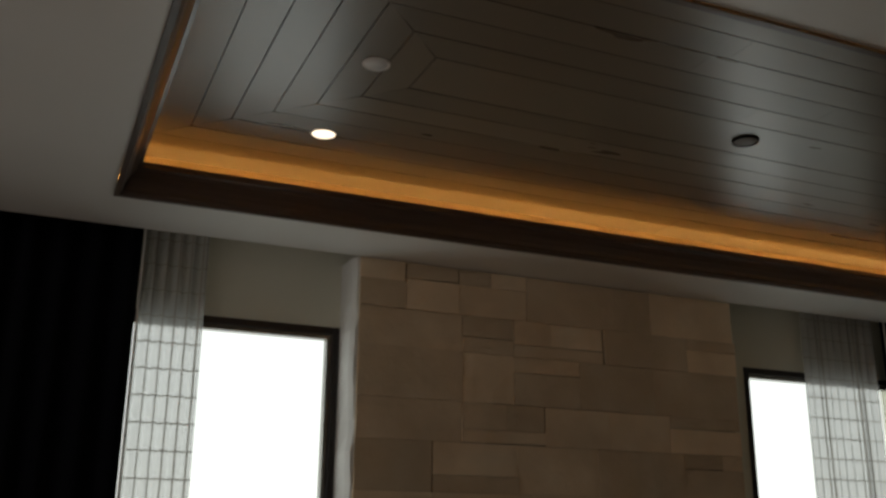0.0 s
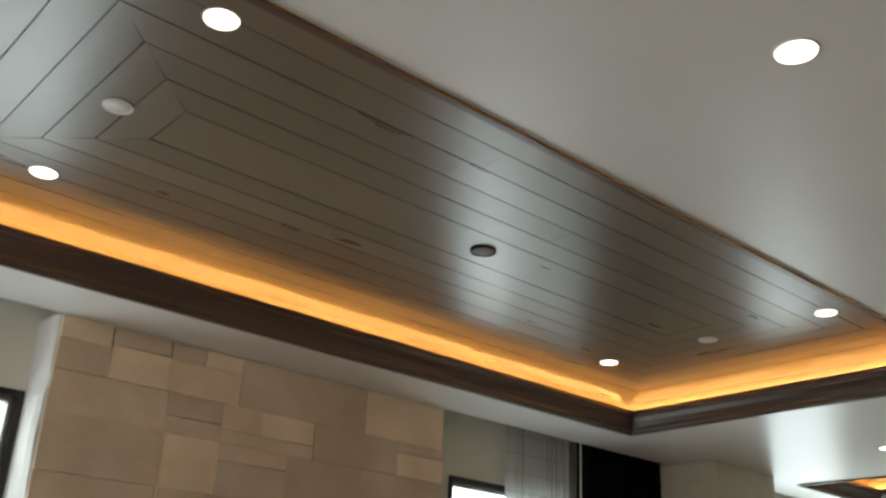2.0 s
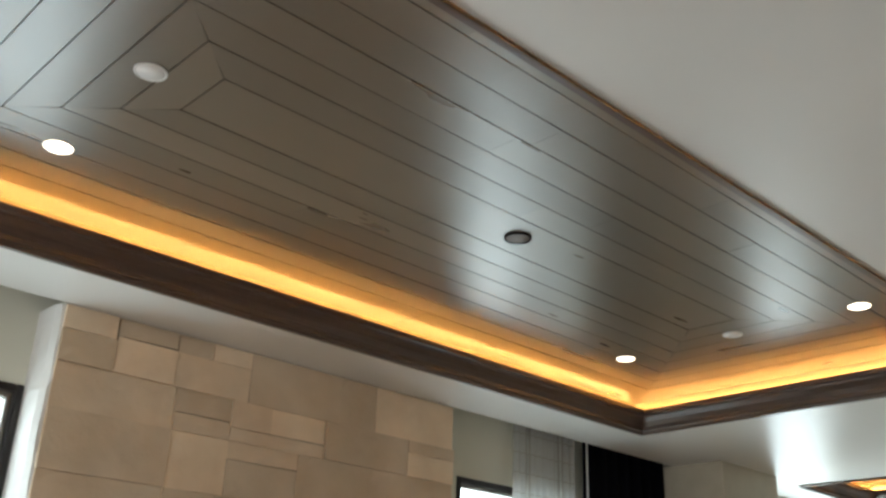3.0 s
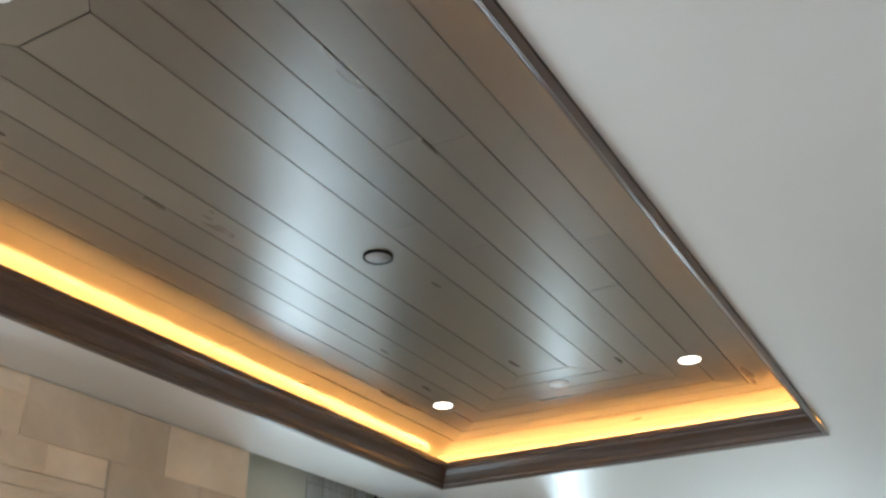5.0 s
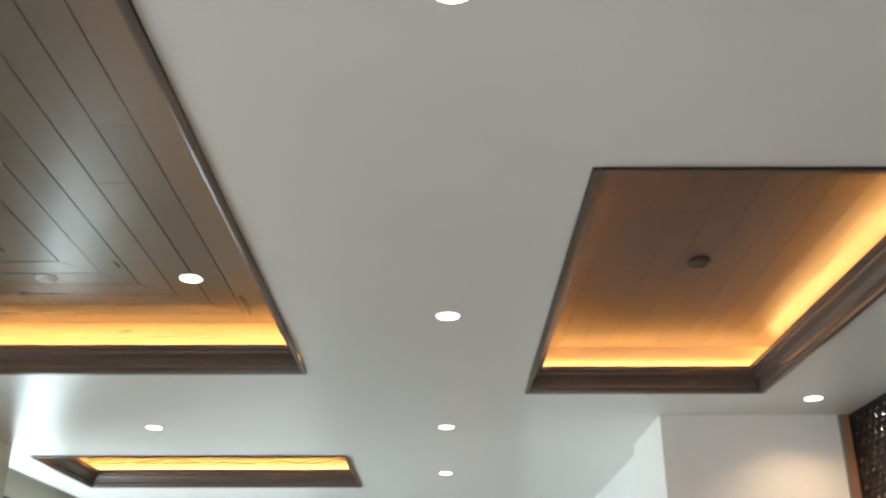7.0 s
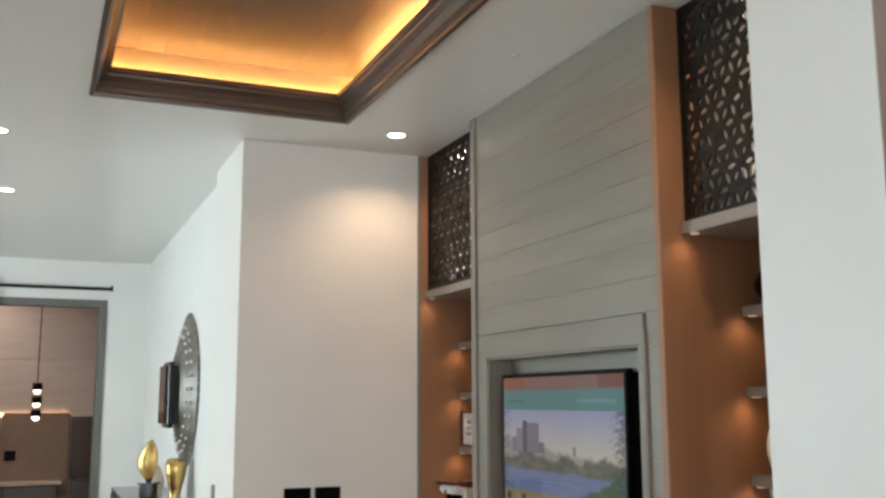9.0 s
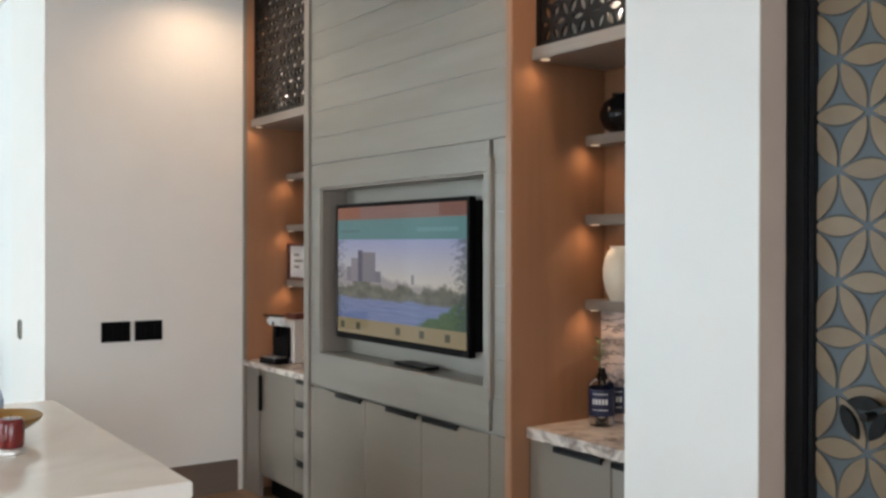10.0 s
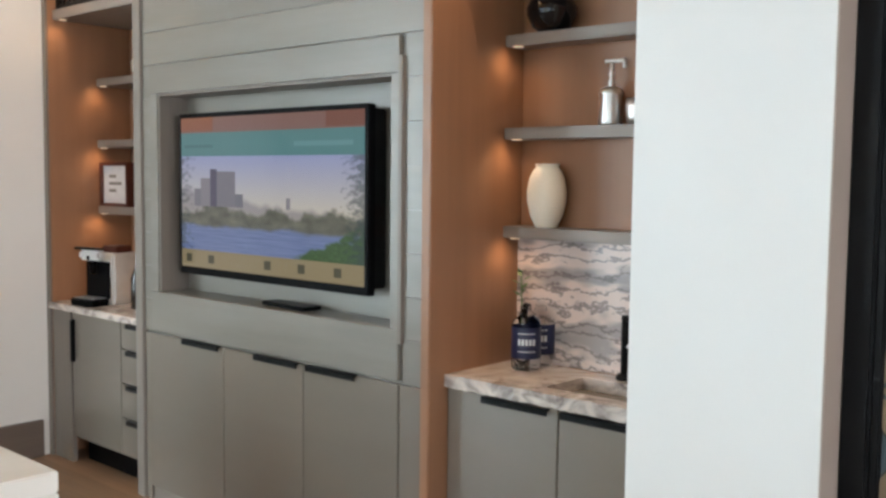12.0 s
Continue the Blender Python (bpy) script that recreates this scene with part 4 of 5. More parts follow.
def counter(right, x0, x1):
    c = thing("counter_top", "veined marble counter top with a rough chiselled edge" if right else "veined marble counter top with a polished edge", "counter top",
              ((x0 + x1) / 2, FRONT, COUNTER - 0.04))
    if not right:
        wpart("slab", box(x0, x1, BACK + 0.013, -2.424, COUNTER - 0.030, COUNTER, 0.004), COUNTER_MARBLE, c)
        return
    bm = bmesh.new()
    sx0, sx1, sy0, sy1 = 2.66, 3.10, -2.76, -2.56
    ya, yb = BACK + 0.031, -2.482
    loops = [[bm.verts.new((x, y, z)) for x, y in c] for z in (COUNTER - 0.039, COUNTER)
             for c in (((x0, ya), (x1, ya), (x1, yb), (x0, yb)), ((sx0, sy0), (sx1, sy0), (sx1, sy1), (sx0, sy1)))]
    for p, q in ((0, 1), (2, 3), (0, 2), (1, 3)):
        for k in range(4):
            j = (k + 1) % 4
            bm.faces.new((loops[p][k], loops[p][j], loops[q][j], loops[q][k]))
    chipped_edge(bm, yb, 0.006, 21)
    wpart("slab", bm, COUNTER_MARBLE, c)
    bm = bmesh.new()
    zs = COUNTER - 0.0395
    for b in ((sx0 - 0.01, sx0, sy0, sy1), (sx1, sx1 + 0.01, sy0, sy1), (sx0, sx1, sy0 - 0.01, sy0), (sx0, sx1, sy1, sy1 + 0.01)):
        add_box(bm, *b, 0.60, zs)
    add_box(bm, sx0, sx1, sy0, sy1, 0.60, 0.61)
    wpart("sink", bm, BRASS, c, "copper coloured undermount sink")


def petal_gap_lattice(name, x0, x1, z0, z1, y, a, label):
    """Openwork plate: a dark sheet pierced by petal-shaped slots that meet in rosettes."""
    p = thing(name, label, "lattice panel", ((x0 + x1) / 2, y, z0))
    f = 0.020
    for b in ((x0, x0 + f, z0, z1), (x1 - f, x1, z0, z1), (x0 + f, x1 - f, z0, z0 + f), (x0 + f, x1 - f, z1 - f, z1)):
        wpart("frame", box(b[0], b[1], y - 0.012, y + 0.012, b[2], b[3], 0.002), LATTICE_METAL, p)
    wpart("backing", box(x0 + f, x1 - f, y - 0.075, y - 0.065, z0 + f, z1 - f), HAMMERED, p, "hammered metal backing")
    bm = bmesh.new()
    hgt = a * math.sqrt(3) / 2
    slots, rnd = {}, random.Random(31)

    def arc(p0, p1, centre):
        """One edge of a cell: solid at its ends, bowed in along the slot."""
        mid = (p0 + p1) / 2
        key = (round(mid.x * 1000), round(mid.z * 1000))
        if key not in slots:
            slots[key] = (rnd.uniform(0.16, 0.26), rnd.uniform(0.10, 0.15) if rnd.random() < 0.86 else 0.02)
        inset, wide = slots[key]
        bow = (centre - mid).normalized() * a * wide
        pts = [p0]
        for t in (0.0, 0.16, 0.34, 0.5, 0.66, 0.84, 1.0):
            pts.append(p0 + (p1 - p0) * (inset + (1 - 2 * inset) * t) + bow * math.sin(math.pi * t) ** 0.8)
        return pts

    for r in range(-1, int((z1 - z0) / hgt) + 2):
        for c in range(-2, int((x1 - x0) / a) + 3):
            o = Vector((x0 + c * a + (a / 2 if r % 2 else 0), 0, z0 + r * hgt))
            for tri in ((Vector((0, 0, 0)), Vector((a, 0, 0)), Vector((a / 2, 0, hgt))), (Vector((0, 0, 0)), Vector((a / 2, 0, hgt)), Vector((-a / 2, 0, hgt)))):
                q = [o + t for t in tri]
                g = (q[0] + q[1] + q[2]) / 3
                if not (x0 - a / 2 < g.x < x1 + a / 2 and z0 - a / 2 < g.z < z1 + a / 2):
                    continue
                pts = arc(q[0], q[1], g) + arc(q[1], q[2], g) + arc(q[2], q[0], g)
                lo_x, hi_x, lo_z, hi_z = x0 + f * 0.4, x1 - f * 0.4, z0 + f * 0.4, z1 - f * 0.4
                pts = [Vector((min(max(v.x, lo_x), hi_x), 0, min(max(v.z, lo_z), hi_z))) for v in pts]
                g = Vector((min(max(g.x, lo_x), hi_x), 0, min(max(g.z, lo_z), hi_z)))
                lo = [bm.verts.new((v.x, y - 0.005, v.z)) for v in pts]
                hi = [bm.verts.new((v.x, y + 0.005, v.z)) for v in pts]
                ct0, ct1 = bm.verts.new((g.x, y - 0.005, g.z)), bm.verts.new((g.x, y + 0.005, g.z))
                n = len(pts)
                for k in range(n):
                    j = (k + 1) % n
                    bm.faces.new((lo[k], lo[j], ct0))
                    bm.faces.new((hi[j], hi[k], ct1))
                    if k % 8 not in (0, 7):
                        bm.faces.new((lo[j], lo[k], hi[k], hi[j]))
    bmesh.ops.dissolve_degenerate(bm, edges=bm.edges[:], dist=1e-5)
    ob = wpart("openwork", bm, LATTICE_METAL, p, "dark bronze petal openwork")
    tagged(ob, kind="stuff")
    # unseen fill spots added behind the plate to brighten its slots
    for z, turn in ((z1 - 0.026, 0), (z0 + 0.026, 180)):
        spot("lattice_fill", (x0 + x1) / 2, y - 0.035, z, PUCK * 12, 150, 0.8, (1.0, 0.87, 0.72), tilt=(turn, 0), radius=0.03)


media_unit()
television()
for right in (True, False):
    ix0, ix1 = niche(right)
    counter(right, ix0, ix1)
    petal_gap_lattice("lattice_panel", ix0 + 0.001, ix1 - 0.001, 2.150, 2.992, -2.535 if right else -2.500, 0.092, "dark bronze floral lattice panel above the lit shelves")


# ---------------------------------------------------------------- things on the shelves and counters
def vase(name, prof, at, material, label, category="vase", segments=36):
    v = thing(name, label, category, at)
    part("body", lathe(prof, segments), material, v)
    return v


def shell(outer, wall_t=0.006):
    """A turned wall with an inside, from its outer profile."""
    inner = [(max(r - wall_t, 0.001), z) for r, z in reversed(outer) if z > wall_t]
    return [(0.0, 0.0), *outer, *inner, (0.0, wall_t)]


SHELF_Y = -2.825
vase("black_vase", shell([(0.040, 0), (0.062, 0.014), (0.080, 0.050), (0.081, 0.074), (0.066, 0.110), (0.038, 0.130), (0.033, 0.139), (0.038, 0.143)]),
     (3.272, -2.800, SHELVES[0]), BLACK_CERAMIC, "round glossy black ceramic vase on a walnut shelf")
vase("cream_vase", shell([(0.035, 0), (0.038, 0.005), (0.054, 0.040), (0.064, 0.085), (0.065, 0.118), (0.058, 0.160), (0.046, 0.186), (0.038, 0.194), (0.038, 0.202), (0.041, 0.207)]),
     (3.288, -2.812, SHELVES[2]), CREAM_CERAMIC, "tall cream ceramic vase standing on a shelf")
vase("white_vase", shell([(0.03, 0), (0.05, 0.03), (0.055, 0.07), (0.03, 0.11), (0.02, 0.14), (0.024, 0.15)]),
     (5.66, -2.78, SHELVES[0]), CREAM_CERAMIC, "small white ceramic vase on the upper shelf")


def shaker(at):
    s = thing("soap_dispenser", "polished silver pump dispenser on a shelf", "dispenser", at)
    part("body", lathe([(0, 0), (0.035, 0), (0.037, 0.01), (0.034, 0.088), (0.036, 0.092), (0.037, 0.100), (0.030, 0.112), (0.013, 0.120), (0.0, 0.120)]), SILVER, s)
    part("neck", lathe([(0.008, 0.120), (0.011, 0.132), (0.006, 0.145), (0.009, 0.160), (0.006, 0.168), (0.006, 0.196), (0.0, 0.197)], 16), SILVER, s)
    part("spout", tube((0.022, 0, 0.198), (-0.046, 0, 0.198), 0.006), SILVER, s)
    part("spout_tip", tube((-0.044, 0, 0.199), (-0.046, 0, 0.176), 0.0055), SILVER, s)


shaker((3.062, SHELF_Y, SHELVES[1]))
vase("silver_cup", shell([(0.025, 0), (0.03, 0.02), (0.033, 0.055), (0.03, 0.08)]), (2.972, SHELF_Y, SHELVES[1]), SILVER, "small polished silver cup on a shelf", "cup")


def bottle(at, rz):
    b = thing("water_bottle", "clear water bottle with a navy label on the marble counter", "bottle", at, rz, group="water bottles")
    part("glass", lathe([(0, 0.004), (0.040, 0), (0.046, 0.006), (0.048, 0.02), (0.048, 0.142), (0.042, 0.160), (0.022, 0.178), (0.017, 0.196)], 28), WATER_GLASS, b)
    part("label", lathe([(0.0486, 0.040), (0.0488, 0.041), (0.0488, 0.139), (0.0486, 0.140)], 28), LABEL_BLUE, b, "navy blue paper label")
    for k, (z0, z1, n) in enumerate(((0.084, 0.104, 5), (0.062, 0.066, 7), (0.120, 0.124, 6))):
        bm = bmesh.new()
        for i in range(n):
            a0 = -0.62 + 1.24 * i / n
            a1 = a0 + 1.24 / n * 0.7
            q = [bm.verts.new((0.0492 * math.cos(a), 0.0492 * math.sin(a), z)) for a, z in ((a0, z0), (a1, z0), (a1, z1), (a0, z1))]
            bm.faces.new(q)
        part("lettering", bm, LABEL_WHITE, b, "pale printed lettering")
    part("stopper", lathe([(0, 0.216), (0.012, 0.214), (0.015, 0.206), (0.015, 0.1975), (0.0, 0.197)], 20), WATER_GLASS, b, "clear stopper")
    return b


bottle((3.304, -2.735, COUNTER), 130)
bottle((3.318, -2.832, COUNTER), 120)


def sprig(at):
    s = thing("plant_sprig", "green plant sprig in a clear bud vase behind the bottles", "plant", at)
    part("bud_vase", lathe(shell([(0.018, 0), (0.022, 0.03), (0.012, 0.12), (0.012, 0.20)], 0.003), 18), GLASS, s)
    part("stem", tube((0, 0, 0.02), (0.01, 0.005, 0.30), 0.0025, 8), LEAF, s)
    rnd = random.Random(2)
    for k in range(7):
        a, z = k * 2.4, 0.23 + 0.013 * k
        bm = bmesh.new()
        d = Vector((math.cos(a), math.sin(a), 0.5)).normalized()
        o = Vector((0.008, 0.004, z))
        n = d.cross(Vector((0, 0, 1))).normalized()
        pts = [o, o + d * 0.018 + n * 0.009, o + d * 0.042, o + d * 0.018 - n * 0.009, o + d * 0.02 + Vector((0, 0, 0.004))]
        v = [bm.verts.new(p) for p in pts]
        for f in ((0, 1, 4), (1, 2, 4), (2, 3, 4), (3, 0, 4)):
            bm.faces.new([v[i] for i in f])
        part("leaf", bm, LEAF, s)


sprig((3.345, -2.775, COUNTER))


def faucet(at):
    f = thing("faucet", "black metal bar faucet behind the sink", "faucet", at)
    part("base", lathe([(0, 0), (0.026, 0), (0.026, 0.012), (0.015, 0.02), (0.0, 0.02)], 20), BLACK_METAL, f)
    part("column", tube((0, 0, 0.015), (0, 0, 0.20), 0.012), BLACK_METAL, f)
    part("spout", tube((0.008, 0, 0.19), (-0.13, 0.02, 0.19), 0.010), BLACK_METAL, f)
    part("outlet", tube((-0.125, 0.02, 0.195), (-0.125, 0.02, 0.16), 0.010), BLACK_METAL, f)
    part("lever", tube((0, 0, 0.10), (-0.055, 0.01, 0.125), 0.006), SILVER, f, "silver lever")


faucet((2.985, -2.815, COUNTER))


def coffee_machine(at, rz):
    c = thing("coffee_machine", "white and black capsule coffee machine on the marble counter", "coffee machine", at, rz)
    w = 0.095
    part("housing", box(-w, w, -0.13, 0.02, 0, 0.245, 0.012), WHITE_PLASTIC, c)
    part("front_panel", box(-w + 0.016, w - 0.016, 0.0205, 0.034, 0.030, 0.205, 0.004), BLACK_PLASTIC, c, "black front panel")
    part("head", box(-w * 0.80, w * 0.80, 0.0345, 0.085, 0.212, 0.262, 0.014), WHITE_PLASTIC, c)
    part("spout", lathe([(0, 0.150), (0.014, 0.150), (0.018, 0.211), (0, 0.211)], 16, (0, 0.058, 0)), BLACK_PLASTIC, c)
    part("lever", box(-w * 0.9, w * 0.9, 0.06, 0.098, 0.263, 0.273, 0.004), BLACK_PLASTIC, c, "black lever")
    part("badge", lathe([(0, 0), (0.010, 0), (0.010, 0.002), (0, 0.002)], 16), BLACK_PLASTIC, c, matrix=pose(0, 0.0852, 0.225, -90))
    part("drip_tray", box(-w * 0.85, w * 0.85, 0.031, 0.125, 0.0, 0.035, 0.006), BLACK_PLASTIC, c, "black drip tray")
    grill = bmesh.new()
    for k in range(7):
        add_box(grill, -w * 0.75, w * 0.75, 0.040 + k * 0.011, 0.044 + k * 0.011, 0.0352, 0.038)
    part("grill", grill, SILVER, c)
    part("water_tank", box(-w * 0.8, w * 0.8, -0.185, -0.1305, 0.01, 0.24, 0.01), WATER_GLASS, c, "clear water tank")


coffee_machine((5.690, -2.575, COUNTER), 11)
box_ = thing("tea_box", "dark red tea box on top of the coffee machine", "box", (5.665, -2.635, COUNTER + 0.2455), 11)
part("carton", box(-0.05, 0.05, -0.045, 0.045, 0, 0.032, 0.004), mat("dark_red_card", (0.12, 0.03, 0.02), 0.5), box_)
vase("tall_bottle", [(0, 0), (0.032, 0), (0.034, 0.005), (0.034, 0.14), (0.014, 0.20), (0.013, 0.255), (0.0, 0.256)], (5.42, -2.60, COUNTER), mat("dark_brown_glass", (0.03, 0.018, 0.012), 0.12, coat=0.5),
     "dark brown glass bottle beside the coffee machine", "bottle")


def picture(at):
    p = thing("framed_print", "small framed print with a dark red frame on a shelf", "picture frame", at)
    x0, x1, z1, f = -0.13, 0.13, 0.215, 0.016
    for b in ((x0, x0 + f, 0, z1), (x1 - f, x1, 0, z1), (x0 + f, x1 - f, 0, f), (x0 + f, x1 - f, z1 - f, z1)):
        part("frame", box(b[0], b[1], -0.035, 0.012, b[2], b[3], 0.003), mat("oxblood_frame", (0.10, 0.025, 0.016), 0.35), p)
    part("mount", box(x0 + f, x1 - f, -0.03, -0.004, f, z1 - f), LABEL_WHITE, p, "white mount")
    ink = mat("grey_ink", (0.28, 0.27, 0.26), 0.8)
    for k in range(3):
        part("printed_bar", box(-0.005 - 0.05 * (k % 2), 0.06, -0.0038, -0.003, 0.07 + 0.035 * k, 0.085 + 0.035 * k), ink, p)


picture((5.800, -2.706, SHELVES[2]))

rc = thing("cable_box", "flat black set-top box below the television", "set-top box", (4.20, -2.495, 0.892), -3)
part("case", box(-0.13, 0.13, -0.040, 0.040, 0.003, 0.017, 0.003), BLACK_PLASTIC, rc)
for x, y in ((-0.1, -0.025), (0.1, -0.025), (-0.1, 0.025), (0.1, 0.025)):
    part("foot", lathe([(0, 0), (0.008, 0), (0.008, 0.004), (0, 0.004)], 10, (x, y, 0)), BLACK_PLASTIC, rc)


# ---------------------------------------------------------------- switches
def plate(name, at, w, h, rz, label, n, material=None):
    material = material or BLACK_PLASTIC
    p = thing(name, label, "switch", at, rz, group="wall switches")
    part("plate", box(0, 0.010, -w / 2, w / 2, -h / 2, h / 2, 0.003), material, p)
    for k in range(n):
        y = -w / 2 + w * (k + 0.5) / n
        part("rocker", box(0.0102, 0.013, y - w / n * 0.42, y + w / n * 0.42, -h * 0.42, h * 0.42, 0.001), material, p)


plate("switch_plate", (5.971, -1.7075, 0.951), 0.155, 0.110, 180, "wide black switch plate on the white wall", 3)
plate("switch_plate", (5.971, -1.884, 0.951), 0.152, 0.110, 180, "wide black switch plate on the white wall", 3)
plate("light_switch", (6.585, -1.347, 0.936), 0.07, 0.11, 90, "small grey switch plate on the wall end", 1, PEWTER)


# ---------------------------------------------------------------- marble table and what stands on it
def table():
    x0, x1, y0, y1, z = 3.457, 5.25, -1.233, -0.344, 0.725
    t = thing("marble_table", "cream marble dining table with waterfall ends", "table", ((x0 + x1) / 2, (y0 + y1) / 2, 0))
    wpart("tabletop", box(x0, x1, y0, y1, z - 0.05, z, 0.004), TABLE_MARBLE, t)
    for a, b in ((x0, x0 + 0.05), (x1 - 0.05, x1)):
        wpart("end_panel", box(a, b, y0, y1, 0, z - 0.0505, 0.003), TABLE_MARBLE, t)


table()
TZ = 0.725
b = thing("gold_bowl", "wide gold footed bowl on the marble table", "bowl", (4.46, -0.845, TZ))
part("bowl", lathe([(0, 0.012), (0.05, 0.012), (0.11, 0.026), (0.165, 0.062), (0.178, 0.080), (0.173, 0.080), (0.155, 0.064), (0.10, 0.034), (0, 0.022)], 40), BRONZE, b)
part("foot", lathe([(0, 0), (0.055, 0), (0.058, 0.003), (0.048, 0.012), (0, 0.012)], 32), BRONZE, b)
c = thing("glass_candle", "dark red candle in a clear glass on the table", "candle", (4.16, -0.86, TZ))
part("wax", lathe([(0, 0.022), (0.040, 0.022), (0.043, 0.03), (0.043, 0.105), (0.036, 0.118), (0, 0.112)], 28), RED_GLASS, c)
part("holder", lathe([(0, 0), (0.046, 0), (0.047, 0.006), (0.044, 0.021), (0, 0.021)], 28), SILVER, c, "pale holder")
part("wick", tube((0, 0, 0.10), (0.001, 0, 0.13), 0.0012, 6), BLACK_PLASTIC, c)


def glass_ornament(at):
    """Blue and white swirled art glass with a fluted body and a curling neck."""
    g = thing("glass_ornament", "blue and white swirled art glass ornament on the table", "ornament", at)
    prof = [(0.035, 0), (0.05, 0.01), (0.066, 0.05), (0.070, 0.09), (0.060, 0.13), (0.038, 0.165), (0.022, 0.19), (0.026, 0.215), (0.018, 0.24), (0.012, 0.27), (0.004, 0.30)]
    bm = lathe([(0, 0), *prof, (0, 0.302)], 40)
    for v in bm.verts:
        a = math.atan2(v.co.y, v.co.x)
        r = 1 + 0.09 * math.sin(7 * a + v.co.z * 22)
        v.co.x, v.co.y = v.co.x * r, v.co.y * r
    part("body", bm, BLUE_GLASS, g)
    for k in range(5):
        a = k * 1.257
        part("fin", lathe([(0, -0.02), (0.012, -0.012), (0.015, 0), (0.010, 0.014), (0, 0.028)], 14), BLUE_GLASS, g,
             matrix=pose(0.042 * math.cos(a), 0.042 * math.sin(a), 0.165, 0, 25, math.degrees(a)))


glass_ornament((4.78, -0.87, TZ))


# ---------------------------------------------------------------- hall beyond the table
def console():
    x0, x1, y0, y1, z = 7.70, 9.70, -1.418, -0.98, 0.74
    c = thing("console_cabinet", "dark brown lacquered console cabinet against the hall wall", "cabinet", ((x0 + x1) / 2, (y0 + y1) / 2, 0))
    wpart("body", box(x0 + 0.01, x1 - 0.01, y0, y1 - 0.012, 0.08, z - 0.03, 0.003), DARK_CABINET, c)
    wpart("top", box(x0, x1, y0, y1, z - 0.0295, z, 0.003), mat("slate_grey_top", (0.10, 0.105, 0.12), 0.15), c, "glossy slate grey top")
    for k in range(4):
        a = x0 + 0.02 + k * 0.49
        d = wpart("door", box(a, a + 0.485, y1 - 0.0115, y1 + 0.004, 0.09, z - 0.04, 0.002), DARK_CABINET, c)
        wpart("handle", box(a + 0.44, a + 0.455, y1 + 0.0045, y1 + 0.02, 0.35, 0.5, 0.003), BRASS, d)
    for x in (x0 + 0.04, x1 - 0.08):
        for y in (y0 + 0.02, y1 - 0.06):
            wpart("leg", box(x, x + 0.04, y, y + 0.04, 0, 0.08, 0.002), BLACK_METAL, c)


def disc_mirror():
    m = thing("disc_sculpture", "large round ridged pewter wall disc with a black centre panel", "wall art", (8.33, -1.42, 1.58))
    prof = [(0.57, 0.0)]
    for k in range(9):
        r = 0.57 - 0.035 * k
        prof += [(r, 0.012 + 0.010 * k), (r - 0.012, 0.024 + 0.010 * k), (r - 0.026, 0.014 + 0.010 * k)]
    prof += [(0.20, 0.105), (0.0, 0.105)]
    part("dish", lathe(prof, 72), PEWTER, m, matrix=pose(0, 0, 0, -90))
    rnd = random.Random(5)
    for k in range(44):
        a = 2 * math.pi * k / 44
        part("scale", lathe([(0, 0), (0.026, 0.002), (0.030, 0.010), (0, 0.016)], 10), PEWTER, m,
             matrix=pose(0.575 * math.cos(a), 0.008, 0.575 * math.sin(a), -90))
    for ring, n in ((0.49, 30), (0.42, 26)):
        for k in range(n):
            a = 2 * math.pi * k / n
            part("stud", lathe([(0, 0.02), (0.012, 0.014), (0.014, 0)], 10), SILVER, m, "bright silver stud",
                 matrix=pose(ring * math.cos(a), 0.022 + (0.57 - ring) * 0.28, ring * math.sin(a), -90))
    part("centre_panel", box(-0.22, 0.22, 0.106, 0.20, -0.29, 0.21, 0.03, 3), BLACK_CERAMIC, m, "thick black centre panel")


def flame(at, rz, h, material, label):
    """A folded leaf of gold on a black block."""
    f = thing("leaf_sculpture", label, "sculpture", at, rz, group="gold sculptures")
    part("base", box(-0.05, 0.05, -0.05, 0.05, 0, 0.16, 0.006), BLACK_CERAMIC, f, "square black base")
    part("collar", box(-0.06, 0.06, -0.06, 0.06, 0.1605, 0.175, 0.003), BLACK_CERAMIC, f)
    bm = bmesh.new()
    rows = []
    for j in range(13):
        v = j / 12
        w = 0.075 * math.sin(math.pi * (v * 0.93 + 0.05)) ** 0.8
        rows.append([bm.verts.new((w * math.cos(a) + 0.014 * math.sin(4 * v), 0.35 * w * math.sin(a), 0.176 + h * v)) for a in (2 * math.pi * i / 16 for i in range(16))])
    for r, s in zip(rows, rows[1:]):
        for i in range(16):
            bm.faces.new((r[i], r[(i + 1) % 16], s[(i + 1) % 16], s[i])).smooth = True
    bm.faces.new(rows[-1])
    bm.faces.new(list(reversed(rows[0])))
    part("leaf", bm, material, f, "polished gold leaf form")


console()
disc_mirror()
flame((7.86, -1.10, 0.74), 60, 0.30, BRASS, "gold leaf sculpture on a black base, on the console")
v = thing("gold_urn", "tall gold vase on the console beneath the wall disc", "vase", (7.97, -1.30, 0.74))
part("body", lathe(shell([(0.055, 0), (0.06, 0.01), (0.035, 0.05), (0.05, 0.12), (0.075, 0.22), (0.078, 0.28), (0.06, 0.33)]), 32), BRASS, v)
v = thing("white_shell", "white ceramic coral ornament on the console", "ornament", (8.12, -1.16, 0.74))
bm = lathe([(0, 0), (0.05, 0.005), (0.06, 0.06), (0.075, 0.16), (0.05, 0.25), (0.015, 0.30), (0, 0.305)], 30)
